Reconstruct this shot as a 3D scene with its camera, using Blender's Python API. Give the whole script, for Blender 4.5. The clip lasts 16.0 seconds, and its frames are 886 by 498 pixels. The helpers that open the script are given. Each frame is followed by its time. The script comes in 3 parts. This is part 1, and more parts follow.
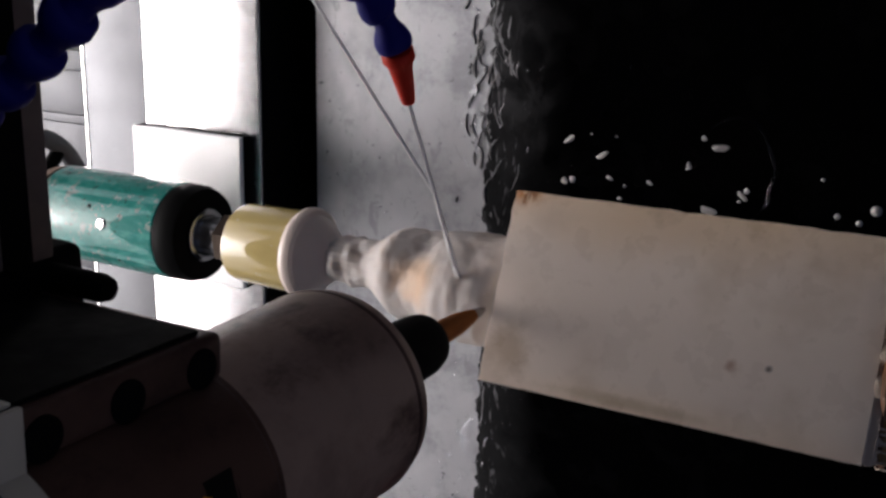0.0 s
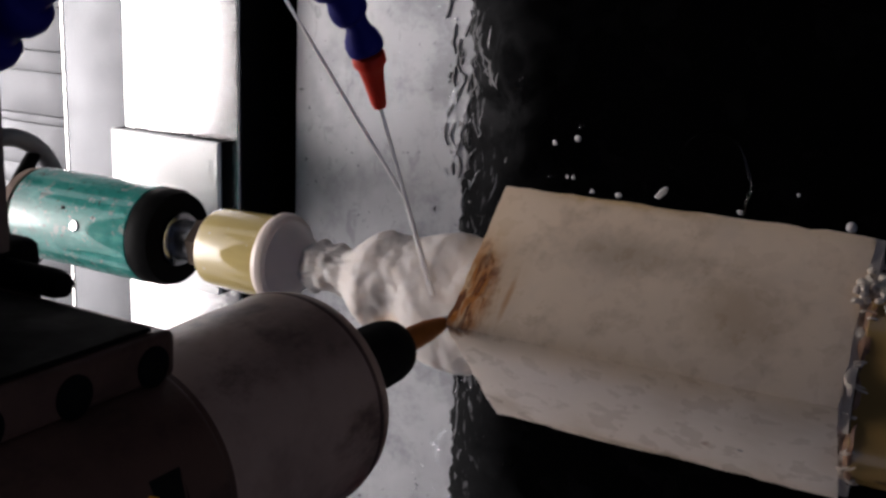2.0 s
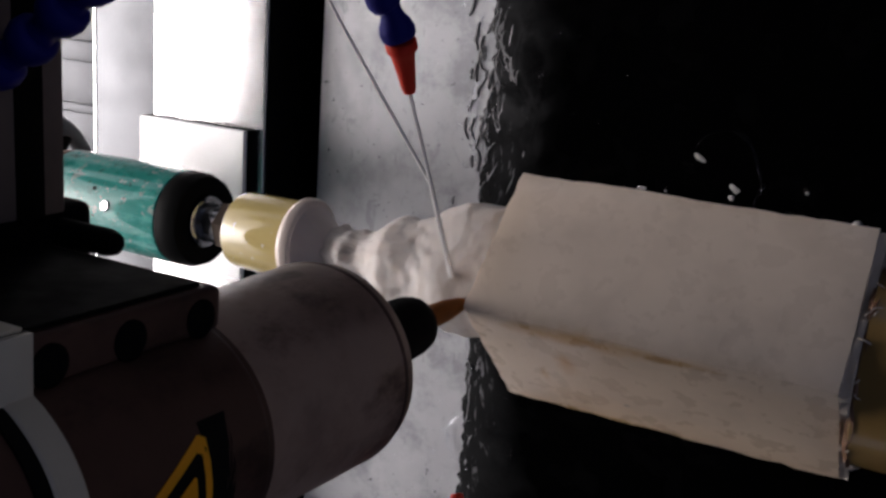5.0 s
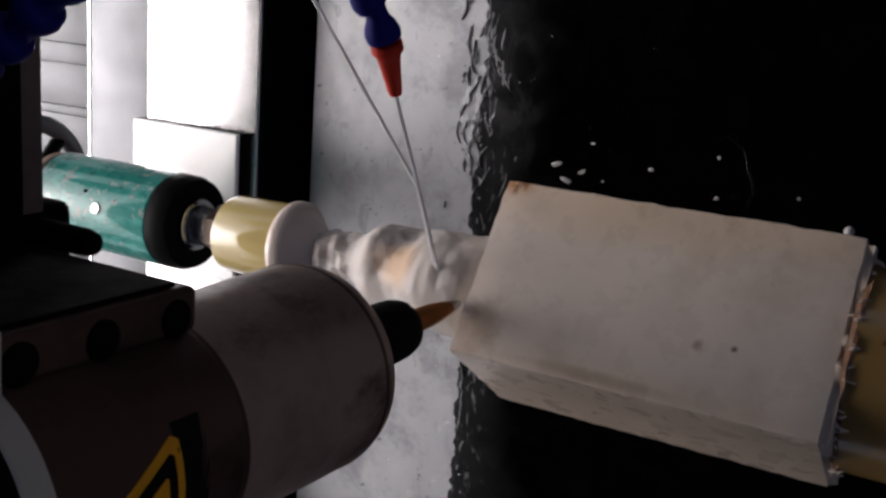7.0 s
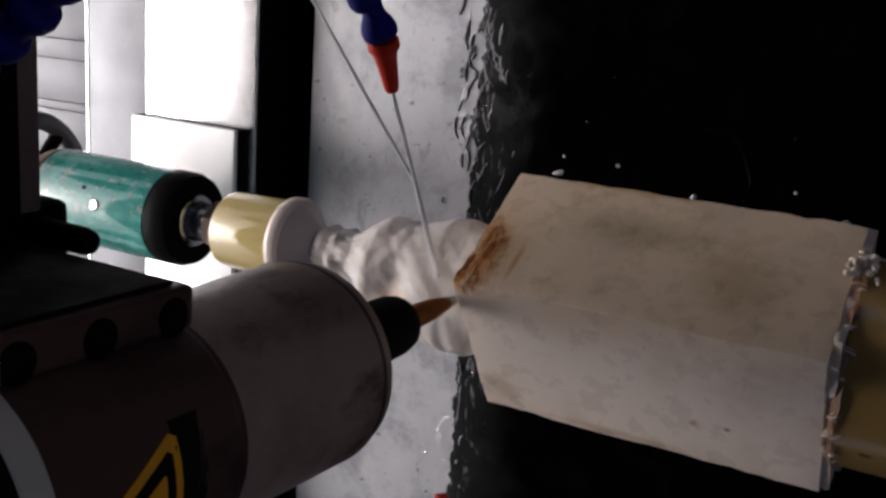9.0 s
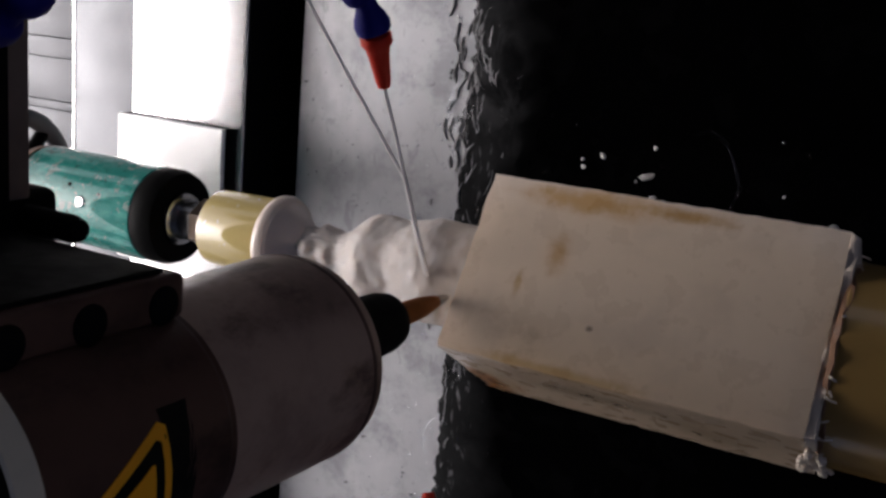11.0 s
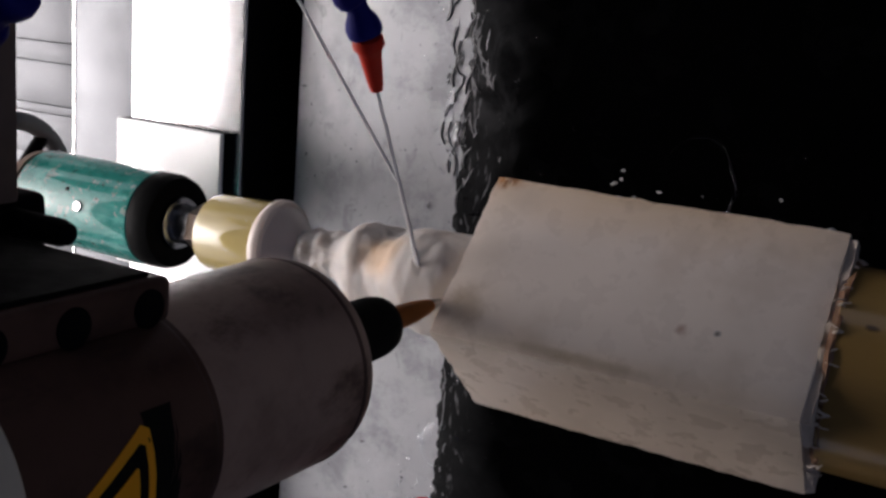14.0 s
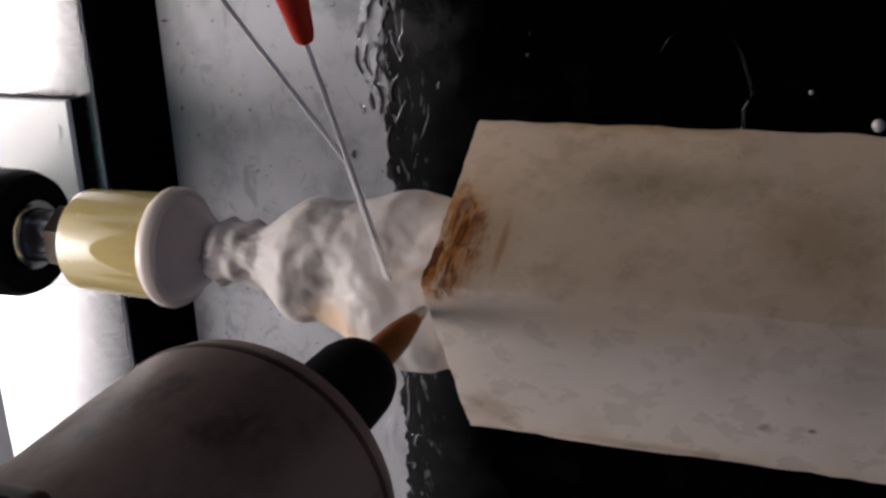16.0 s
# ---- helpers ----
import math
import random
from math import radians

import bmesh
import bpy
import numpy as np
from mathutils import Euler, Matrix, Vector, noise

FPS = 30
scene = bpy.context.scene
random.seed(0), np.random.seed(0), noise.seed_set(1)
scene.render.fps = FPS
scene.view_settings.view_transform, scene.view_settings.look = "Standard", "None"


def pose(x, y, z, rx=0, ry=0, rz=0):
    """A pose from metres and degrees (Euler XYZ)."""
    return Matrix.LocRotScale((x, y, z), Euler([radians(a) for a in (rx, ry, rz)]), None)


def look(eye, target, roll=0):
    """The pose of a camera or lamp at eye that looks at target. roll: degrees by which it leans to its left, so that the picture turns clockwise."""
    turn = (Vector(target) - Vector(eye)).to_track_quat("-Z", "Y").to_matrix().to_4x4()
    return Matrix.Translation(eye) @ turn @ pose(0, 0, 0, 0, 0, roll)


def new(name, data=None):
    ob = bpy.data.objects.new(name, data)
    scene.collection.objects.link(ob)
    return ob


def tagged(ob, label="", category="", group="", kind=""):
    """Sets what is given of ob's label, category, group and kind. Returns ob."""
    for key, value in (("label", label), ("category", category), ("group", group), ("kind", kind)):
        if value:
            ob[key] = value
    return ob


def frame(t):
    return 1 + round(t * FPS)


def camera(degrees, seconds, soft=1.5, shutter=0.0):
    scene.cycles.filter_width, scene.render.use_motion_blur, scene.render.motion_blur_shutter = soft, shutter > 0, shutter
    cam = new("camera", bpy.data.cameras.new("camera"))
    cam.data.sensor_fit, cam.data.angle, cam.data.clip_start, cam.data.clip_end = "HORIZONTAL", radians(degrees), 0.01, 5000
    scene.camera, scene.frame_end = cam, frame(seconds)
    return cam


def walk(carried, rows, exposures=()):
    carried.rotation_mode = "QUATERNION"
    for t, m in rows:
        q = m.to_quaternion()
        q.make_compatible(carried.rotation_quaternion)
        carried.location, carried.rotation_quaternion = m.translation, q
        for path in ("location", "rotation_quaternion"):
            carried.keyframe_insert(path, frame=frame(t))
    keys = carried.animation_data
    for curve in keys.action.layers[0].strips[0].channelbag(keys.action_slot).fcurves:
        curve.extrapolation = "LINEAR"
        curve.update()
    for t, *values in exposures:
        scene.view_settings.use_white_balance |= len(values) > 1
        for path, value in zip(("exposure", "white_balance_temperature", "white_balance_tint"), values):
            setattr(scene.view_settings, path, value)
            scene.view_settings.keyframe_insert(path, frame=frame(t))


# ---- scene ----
# The camera is held over the wet tray of a stone carving machine and looks down at it.
cam = camera(45.9, 16.0, soft=2.8)
ROWS = [
    (0, 0.1982, 0.1594, 1.3717, -14.57, 28.38, 1.54),
    (0.5, 0.1919, 0.1561, 1.3827, -13.67, 27.34, 2.33),
    (1, 0.2, 0.1563, 1.3791, -13.27, 27.74, 2.55),
    (1.5, 0.2092, 0.158, 1.3698, -13.44, 28.82, 2.38),
    (2, 0.2054, 0.1551, 1.3656, -13.07, 28.16, 2.9),
    (2.5, 0.2094, 0.1551, 1.3601, -13.42, 28.65, 2.83),
    (3, 0.2068, 0.1539, 1.371, -13, 27.84, 3.34),
    (3.5, 0.2077, 0.1501, 1.3834, -12.58, 28.27, 3.72),
    (4, 0.2074, 0.1485, 1.3876, -12.4, 28.26, 3.95),
    (4.5, 0.2083, 0.1479, 1.3893, -11.97, 28.56, 4.48),
    (7, 0.2163, 0.1461, 1.3836, -11.27, 29.06, 4.81),
    (7.5, 0.2094, 0.1417, 1.398, -10.73, 27.97, 5.73),
    (8, 0.2098, 0.1437, 1.3955, -11.01, 28.11, 5.34),
    (8.5, 0.2176, 0.1482, 1.3838, -11.79, 29.05, 4.51),
    (11, 0.215, 0.1414, 1.3848, -10.74, 28.21, 5.49),
    (11.5, 0.2128, 0.1405, 1.3861, -10.45, 27.99, 5.55),
    (12, 0.2152, 0.1403, 1.3849, -10.5, 28.24, 5.36),
    (12.5, 0.2191, 0.1413, 1.3807, -10.7, 28.73, 5.44),
    (13, 0.2244, 0.1423, 1.374, -10.86, 29.22, 5.38),
    (13.5, 0.2225, 0.1411, 1.3797, -10.67, 28.88, 5.46),
    (14, 0.2202, 0.1411, 1.3812, -10.54, 28.6, 5.32),
    (14.5, 0.2114, 0.1377, 1.3877, -10.13, 27.46, 5.63),
    (15, 0.2035, 0.1411, 1.3847, -11.91, 26.48, 4.78),
    (15.3, 0.1855, 0.1529, 1.3414, -17.08, 23.84, 1.98),
    (15.5, 0.1654, 0.1549, 1.3219, -18.56, 21.94, -0.03),
    (15.6, 0.1582, 0.1551, 1.3109, -18.47, 21.39, -0.36),
    (15.8, 0.1397, 0.1501, 1.2904, -17.46, 20.39, -0.92),
    (16, 0.1208, 0.1453, 1.2677, -20.21, 19.48, -2.2),
]
walk(cam, [(t, pose(x, y, z, rx, ry, rz)) for t, x, y, z, rx, ry, rz in ROWS])

# seconds and degrees of the work's turn about its axis
SPIN = [
    (0, -22.9), (0.5, -8.0), (1, 5.9), (1.5, 29.7), (2, 43.7), (2.5, 69.8),
    (3, 103.4), (3.5, 130.8), (4, 161), (4.5, 192.2), (5, 226), (5.6, 258),
    (6.2, 290), (7, 325.5), (7.5, 344.6), (8, 361), (8.5, 374.7), (9, 393),
    (9.6, 425), (10.2, 462), (10.6, 486), (11, 508.9), (11.5, 541.7), (12, 573.6),
    (12.5, 599.3), (13, 627.9), (13.5, 653.8), (14, 677.5), (14.5, 704.4), (15, 719.1),
    (15.3, 722.8), (15.5, 729.5), (15.6, 732.3), (15.8, 744.8), (16, 751.0),
]

# ---- world, light, exposure ----
world = bpy.data.worlds.new("sky")
scene.world = world
world.use_nodes = True
wn = world.node_tree.nodes
sky = wn.new("ShaderNodeTexSky")
sky.sky_type = "NISHITA"
sky.sun_disc = False
sky.sun_elevation, sky.sun_rotation = radians(31), radians(270)
sky.dust_density, sky.air_density, sky.ozone_density = 8.0, 0.17, 0.2
wn["Background"].inputs["Strength"].default_value = 0.15
world.node_tree.links.new(sky.outputs[0], wn["Background"].inputs[0])
sun = new("sun", bpy.data.lights.new("sun", "SUN"))
sun.data.energy, sun.data.angle, sun.data.color = 0.85, radians(38), (1.0, 0.96, 0.9)
sun.matrix_world = look((-4.0, -0.3, 2.85), (0, 0, 0.9))
scene.view_settings.exposure = 0.12
scene.view_settings.use_white_balance = True
scene.view_settings.white_balance_temperature, scene.view_settings.white_balance_tint = 5950, 11

AX_Z = 0.907      # height of the turning axis, along x at y = 0
TRAY = 0.787      # height of the tray's floor
BED = 0.738       # top of the bed under it
REFLECT_X = -0.083    # where the dark reflection painted on the tray begins
TRAY_X = -0.2125  # the tray's edge beside the rail
SPX, SPY = -0.004, 0.0026   # the cutter's tip under the upright spindle
ROOF_X = -2.05    # the roof ends here, towards the daylight
ROOF_EAST = 0.95  # and here behind the camera
LEAN_BACK = 1.4   # degrees by which the spindle leans back


# ---- materials ----
class Mat:
    """A node material with a Principled shader and short ways to add what varies over it."""

    def __init__(self, name, color, rough=0.5, metal=0.0, coat=0.0):
        self.m = bpy.data.materials.new(name)
        self.m.use_nodes = True
        self.t = self.m.node_tree
        self.b = self.t.nodes["Principled BSDF"]
        self.b.inputs["Base Color"].default_value = (*color, 1)
        self.b.inputs["Roughness"].default_value = rough
        self.b.inputs["Metallic"].default_value = metal
        self.b.inputs["Coat Weight"].default_value = coat
        self.b.inputs["Coat Roughness"].default_value = 0.12
        self.co = self.t.nodes.new("ShaderNodeTexCoord").outputs["Object"]
        self.col = None
        self.base = color
        self.h = None

    def link(self, a, b):
        self.t.links.new(a, b)

    def noise(self, scale, detail=4.0, rough=0.6, stretch=(1, 1, 1), distort=0.0):
        mp = self.t.nodes.new("ShaderNodeMapping")
        mp.inputs["Scale"].default_value = stretch
        self.link(self.co, mp.inputs[0])
        n = self.t.nodes.new("ShaderNodeTexNoise")
        n.inputs["Scale"].default_value, n.inputs["Detail"].default_value = scale, detail
        n.inputs["Roughness"].default_value, n.inputs["Distortion"].default_value = rough, distort
        self.link(mp.outputs[0], n.inputs["Vector"])
        return n.outputs["Fac"]

    def ramp(self, fac, a, b):
        r = self.t.nodes.new("ShaderNodeMapRange")
        r.interpolation_type = "SMOOTHSTEP"
        r.inputs["From Min"].default_value, r.inputs["From Max"].default_value = a, b
        self.link(fac, r.inputs["Value"])
        return r.outputs[0]

    def math(self, op, a, b=None):
        n = self.t.nodes.new("ShaderNodeMath")
        n.operation = op
        for i, v in enumerate((a, b)):
            if v is None:
                continue
            if isinstance(v, (int, float)):
                n.inputs[i].default_value = v
            else:
                self.link(v, n.inputs[i])
        return n.outputs[0]

    def tint(self, fac, color):
        """Lay color over what there is, by the mask fac."""
        n = self.t.nodes.new("ShaderNodeMix")
        n.data_type = "RGBA"
        self.link(fac, n.inputs["Factor"])
        if self.col is None:
            n.inputs["A"].default_value = (*self.base, 1)
        else:
            self.link(self.col, n.inputs["A"])
        n.inputs["B"].default_value = (*color, 1)
        self.col = n.outputs["Result"]
        self.link(self.col, self.b.inputs["Base Color"])
        return self

    def spot(self, centre, radii, edge=0.5, wobble=0.0, scale=120.0):
        """A mask round a place in the thing's own space."""
        mp = self.t.nodes.new("ShaderNodeMapping")
        mp.inputs["Location"].default_value = [-c / r for c, r in zip(centre, radii)]
        mp.inputs["Scale"].default_value = [1 / r for r in radii]
        self.link(self.co, mp.inputs[0])
        n = self.t.nodes.new("ShaderNodeVectorMath")
        n.operation = "LENGTH"
        self.link(mp.outputs[0], n.inputs[0])
        d = n.outputs["Value"]
        if wobble:
            d = self.math("ADD", d, self.math("MULTIPLY", self.math("SUBTRACT", self.noise(scale, 5), 0.5), wobble * 2))
        return self.ramp(d, 1.0, 1.0 - edge)

    def rough(self, fac, a, b):
        r = self.t.nodes.new("ShaderNodeMapRange")
        r.inputs["To Min"].default_value, r.inputs["To Max"].default_value = a, b
        self.link(fac, r.inputs["Value"])
        self.link(r.outputs[0], self.b.inputs["Roughness"])
        return self

    def bump(self, fac, dist, strength=1.0):
        n = self.t.nodes.new("ShaderNodeBump")
        n.inputs["Distance"].default_value, n.inputs["Strength"].default_value = dist, strength
        self.link(fac, n.inputs["Height"])
        if self.h is not None:
            self.link(self.h, n.inputs["Normal"])
        self.h = n.outputs[0]
        self.link(self.h, self.b.inputs["Normal"])
        return self


def m_tray():
    m = Mat("wet_sheet_steel", (0.40, 0.405, 0.42), 0.42, 0.4)
    m.tint(m.ramp(m.noise(24, 7, 0.7), 0.44, 0.66), (0.25, 0.255, 0.27))
    m.tint(m.ramp(m.noise(11, 4, 0.6, (1, 0.6, 1)), 0.48, 0.70), (0.52, 0.525, 0.535))
    m.tint(m.math("MULTIPLY", m.ramp(m.noise(60, 4, 0.65, (1, 0.5, 1), 1.5), 0.58, 0.68), 0.6), (0.22, 0.225, 0.235))
    m.tint(m.ramp(m.noise(190, 3, 0.6), 0.67, 0.72), (0.13, 0.135, 0.14))
    m.rough(m.noise(30, 5, 0.65), 0.26, 0.56)
    m.bump(m.noise(40, 3, 0.55, (1, 0.6, 1), 1.2), 0.0003)
    m.bump(m.noise(190, 2, 0.5, (1, 0.6, 1), 0.8), 0.00008)
    return m.m


def m_reflection():
    """Near-black that stands for the dark reflection in the tray's water film."""
    m = Mat("dark_reflection", (0.0006, 0.0006, 0.0007), 0.12, 0.0)
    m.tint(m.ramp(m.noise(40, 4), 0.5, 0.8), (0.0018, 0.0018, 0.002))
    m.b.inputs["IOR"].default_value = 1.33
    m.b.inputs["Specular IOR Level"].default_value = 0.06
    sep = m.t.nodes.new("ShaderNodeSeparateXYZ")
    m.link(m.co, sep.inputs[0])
    # grey fade and streaks painted for the reflection's rippled edge
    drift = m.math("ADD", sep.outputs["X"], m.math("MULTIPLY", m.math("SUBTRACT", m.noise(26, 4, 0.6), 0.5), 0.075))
    edge_fade = m.ramp(drift, REFLECT_X + 0.022, REFLECT_X - 0.004)
    m.tint(m.math("MULTIPLY", m.ramp(drift, REFLECT_X + 0.055, REFLECT_X - 0.004), 0.05), (0.30, 0.30, 0.31))
    splash = m.spot((REFLECT_X + 0.012, 0.085, TRAY), (0.045, 0.075, 0.05), 0.9, 0.35, 30)
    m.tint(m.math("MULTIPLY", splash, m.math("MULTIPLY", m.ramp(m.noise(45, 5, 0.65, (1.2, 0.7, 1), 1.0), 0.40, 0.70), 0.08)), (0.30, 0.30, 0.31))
    m.tint(m.math("MULTIPLY", edge_fade, m.ramp(m.noise(70, 3, 0.5, (1.8, 0.4, 1), 2.6), 0.58, 0.66)), (0.22, 0.22, 0.23))
    m.tint(m.math("MULTIPLY", m.ramp(drift, REFLECT_X + 0.075, REFLECT_X + 0.01), m.ramp(m.noise(130, 3, 0.6, (1.3, 0.6, 1), 1.5), 0.70, 0.76)), (0.12, 0.12, 0.13))
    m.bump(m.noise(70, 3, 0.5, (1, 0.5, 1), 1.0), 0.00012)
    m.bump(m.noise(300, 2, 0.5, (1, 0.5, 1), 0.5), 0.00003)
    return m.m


def m_steel(name, color, rough, grain=(1, 40, 1), dirt=0.5):
    m = Mat(name, color, rough, 1.0)
    m.tint(m.ramp(m.noise(14, 6, 0.65), 0.5, 0.85), [c * (1 - 0.3 * dirt) for c in color])
    m.tint(m.ramp(m.noise(260, 3, 0.6), 0.68, 0.75), [c * (1 - 0.45 * dirt) for c in color])
    m.rough(m.noise(30, 5), rough * 0.7, rough * 1.5)
    m.bump(m.noise(90, 3, 0.6, grain), 0.00012)
    return m.m


def m_paint(name, color, rough=0.35, chips=None, coat=0.2, wear=0.3):
    m = Mat(name, color, rough, 0.0, coat)
    m.tint(m.ramp(m.noise(35, 5, 0.65), 0.45, 0.8), [c * (1 - wear) for c in color])
    if chips:
        m.tint(m.ramp(m.noise(170, 5, 0.7), 0.63, 0.67), chips)
    m.rough(m.noise(90, 4), rough * 0.7, rough * 1.4)
    m.bump(m.noise(320, 3), 0.0001)
    return m.m


def m_body(name, color, stain):
    """Bare metal gone dull under brown coolant stains and handling."""
    m = Mat(name, color, 0.5, 0.0)
    m.b.inputs["Specular IOR Level"].default_value = 0.25
    m.tint(m.math("MULTIPLY", m.ramp(m.noise(20, 5, 0.65), 0.40, 0.66), 0.85), [(a + b) / 2 for a, b in zip(color, stain)])
    m.tint(m.math("MULTIPLY", m.ramp(m.noise(42, 6, 0.7, (1, 1, 0.6)), 0.50, 0.74), 0.85), stain)
    m.tint(m.ramp(m.noise(200, 4, 0.6), 0.73, 0.77), [c * 0.5 for c in stain])
    m.rough(m.noise(60, 5), 0.38, 0.65)
    m.bump(m.noise(300, 3), 0.00012)
    return m.m


def m_green():
    m = Mat("green_enamel", (0.035, 0.29, 0.245), 0.2, 0.0, 1.0)
    m.b.inputs["Coat IOR"].default_value = 1.8
    m.b.inputs["Coat Roughness"].default_value = 0.05
    m.b.inputs["Specular IOR Level"].default_value = 0.1
    m.tint(m.ramp(m.noise(60, 6, 0.7, (0.4, 1, 1)), 0.48, 0.62), (0.11, 0.45, 0.39))
    m.tint(m.ramp(m.noise(120, 6, 0.75), 0.57, 0.60), (0.30, 0.40, 0.37))
    m.tint(m.ramp(m.noise(75, 6, 0.75, (0.5, 1, 1)), 0.60, 0.63), (0.02, 0.20, 0.17))
    m.tint(m.ramp(m.noise(190, 5, 0.7), 0.63, 0.66), (0.03, 0.035, 0.035))
    m.rough(m.noise(80, 5), 0.16, 0.42)
    m.bump(m.noise(45, 5, 0.7, (0.6, 1, 1)), 0.0016)
    m.bump(m.noise(120, 6, 0.75), 0.0005)
    return m.m


def m_stone():
    """Pale marble, warmer on two sides, with rust at one corner and small dark flecks."""
    m = Mat("pale_marble", (0.78, 0.68, 0.59), 0.4, 0.0, 0.8)
    m.b.inputs["Coat Roughness"].default_value = 0.09
    side = m.spot((0.09, 0.052, -0.004), (0.22, 0.050, 0.080), 0.5, 0.15, 25)
    m.tint(m.math("MULTIPLY", side, 0.85), (0.70, 0.53, 0.355))
    m.tint(m.math("MULTIPLY", m.spot((0.09, 0.0, -0.043), (0.22, 0.06, 0.022), 0.5, 0.15, 25), 0.75), (0.73, 0.575, 0.41))
    m.tint(m.math("MULTIPLY", m.spot((0.09, -0.047, 0.0), (0.22, 0.02, 0.06), 0.5, 0.15, 25), 0.7), (0.75, 0.605, 0.455))
    m.tint(m.math("MULTIPLY", m.ramp(m.noise(34, 3, 0.55), 0.46, 0.74), 0.4), (0.54, 0.435, 0.335))
    m.tint(m.math("MULTIPLY", m.math("MULTIPLY", m.ramp(m.noise(48, 4, 0.6), 0.50, 0.72), side), 0.7), (0.44, 0.315, 0.20))
    rust2 = m.spot((0.004, 0.045, 0.016), (0.030, 0.012, 0.042), 0.9, 0.35, 90)
    m.tint(m.math("MULTIPLY", rust2, 0.6), (0.60, 0.38, 0.17))
    rust = m.spot((0.002, 0.045, 0.022), (0.019, 0.012, 0.034), 0.6, 0.4, 110)
    m.tint(m.math("MULTIPLY", rust, m.ramp(m.noise(60, 5, 0.6, (2.4, 1, 0.7), 0.5), 0.36, 0.52)), (0.46, 0.165, 0.025))
    m.tint(m.math("MULTIPLY", rust, m.ramp(m.noise(75, 5, 0.65, (2.6, 1, 0.7), 0.8), 0.50, 0.60)), (0.15, 0.045, 0.010))
    m.tint(m.math("MULTIPLY", m.spot((0.024, 0.045, 0.020), (0.0022, 0.01, 0.020), 0.9, 0.6, 60), 0.7), (0.45, 0.20, 0.05))
    for c, r, col in (((0.128, -0.0165, 0.0411), (0.0022, 0.0022, 0.003), (0.10, 0.075, 0.06)),
                      ((0.1125, -0.018, 0.0411), (0.004, 0.004, 0.003), (0.55, 0.37, 0.28)),
                      ((0.012, -0.03, 0.0405), (0.016, 0.018, 0.006), (0.60, 0.48, 0.36)),
                      ((0.07, -0.043, 0.0405), (0.05, 0.004, 0.006), (0.62, 0.50, 0.36)),
                      ((0.125, 0.045, 0.008), (0.030, 0.008, 0.028), (0.56, 0.41, 0.26)),
                      ((0.07, 0.044, -0.012), (0.05, 0.006, 0.016), (0.50, 0.38, 0.25)),
                      ((0.045, -0.012, -0.0405), (0.008, 0.014, 0.006), (0.62, 0.38, 0.17)),
                      ((0.07, 0.020, -0.0405), (0.0025, 0.002, 0.004), (0.22, 0.15, 0.1)),
                      ((0.06, 0.043, -0.0405), (0.06, 0.005, 0.006), (0.60, 0.39, 0.16)),
                      ((0.055, -0.040, -0.0403), (0.05, 0.009, 0.006), (0.64, 0.37, 0.12)),
                      ((0.10, -0.041, -0.0403), (0.03, 0.005, 0.005), (0.56, 0.32, 0.10)),
                      ((0.030, 0.006, -0.0403), (0.003, 0.010, 0.004), (0.64, 0.42, 0.20))):
        m.tint(m.math("MULTIPLY", m.spot(c, r, 0.85, 0.55, 110), 0.85), [v * 0.85 for v in col])
    m.rough(m.noise(70, 5), 0.16, 0.42)
    m.bump(m.noise(55, 3, 0.5), 0.0003)
    m.bump(m.noise(190, 4, 0.6), 0.00012)
    return m.m


def m_carved():
    m = Mat("wet_carved_marble", (0.52, 0.485, 0.455), 0.55, 0.0, 0.12)
    m.b.inputs["Specular IOR Level"].default_value = 0.2
    m.tint(m.math("MULTIPLY", m.spot((-0.05, -0.006, 0.028), (0.022, 0.02, 0.016), 0.7, 0.25, 90), 0.85), (0.62, 0.44, 0.29))
    m.tint(m.math("MULTIPLY", m.ramp(m.noise(60, 5, 0.65), 0.55, 0.75), 0.3), (0.60, 0.54, 0.48))
    m.b.inputs["Subsurface Weight"].default_value = 0.85
    m.b.inputs["Subsurface Scale"].default_value = 1.0
    m.b.inputs["Subsurface Radius"].default_value = (0.012, 0.011, 0.010)
    m.bump(m.noise(230, 4, 0.6), 0.00015)
    return m.m


def m_nylon():
    m = Mat("amber_nylon", (0.30, 0.19, 0.062), 0.3, 0.0, 1.0)
    m.b.inputs["Coat Roughness"].default_value = 0.08
    m.tint(m.ramp(m.noise(30, 5, 0.6, (0.3, 1, 1)), 0.45, 0.75), (0.235, 0.15, 0.055))
    m.tint(m.spot((0.187, -0.002, 0.045), (0.004, 0.002, 0.004), 0.6, 0.4, 300), (0.07, 0.04, 0.015))
    m.bump(m.noise(160, 4), 0.0002)
    return m.m


def m_cup():
    m = Mat("cream_plastic", (0.50, 0.40, 0.165), 0.45, 0.0, 1.0)
    m.b.inputs["Coat Roughness"].default_value = 0.04
    m.b.inputs["Coat IOR"].default_value = 1.6
    m.b.inputs["Specular IOR Level"].default_value = 0.0
    m.tint(m.ramp(m.noise(40, 4, 0.6, (0.3, 1, 1)), 0.45, 0.75), (0.41, 0.325, 0.13))
    m.tint(m.ramp(m.noise(150, 4, 0.6), 0.66, 0.72), (0.60, 0.57, 0.50))
    m.bump(m.noise(45, 3, 0.5, (0.25, 1, 1)), 0.0005)
    m.bump(m.noise(260, 3, 0.6), 0.00012)
    return m.m


def m_water():
    m = Mat("water", (0.95, 0.97, 1.0), 0.03)
    m.b.inputs["Transmission Weight"].default_value = 1.0
    m.b.inputs["IOR"].default_value = 1.33
    m.bump(m.noise(300, 2, 0.5, (1, 1, 0.1)), 0.0004)
    return m.m


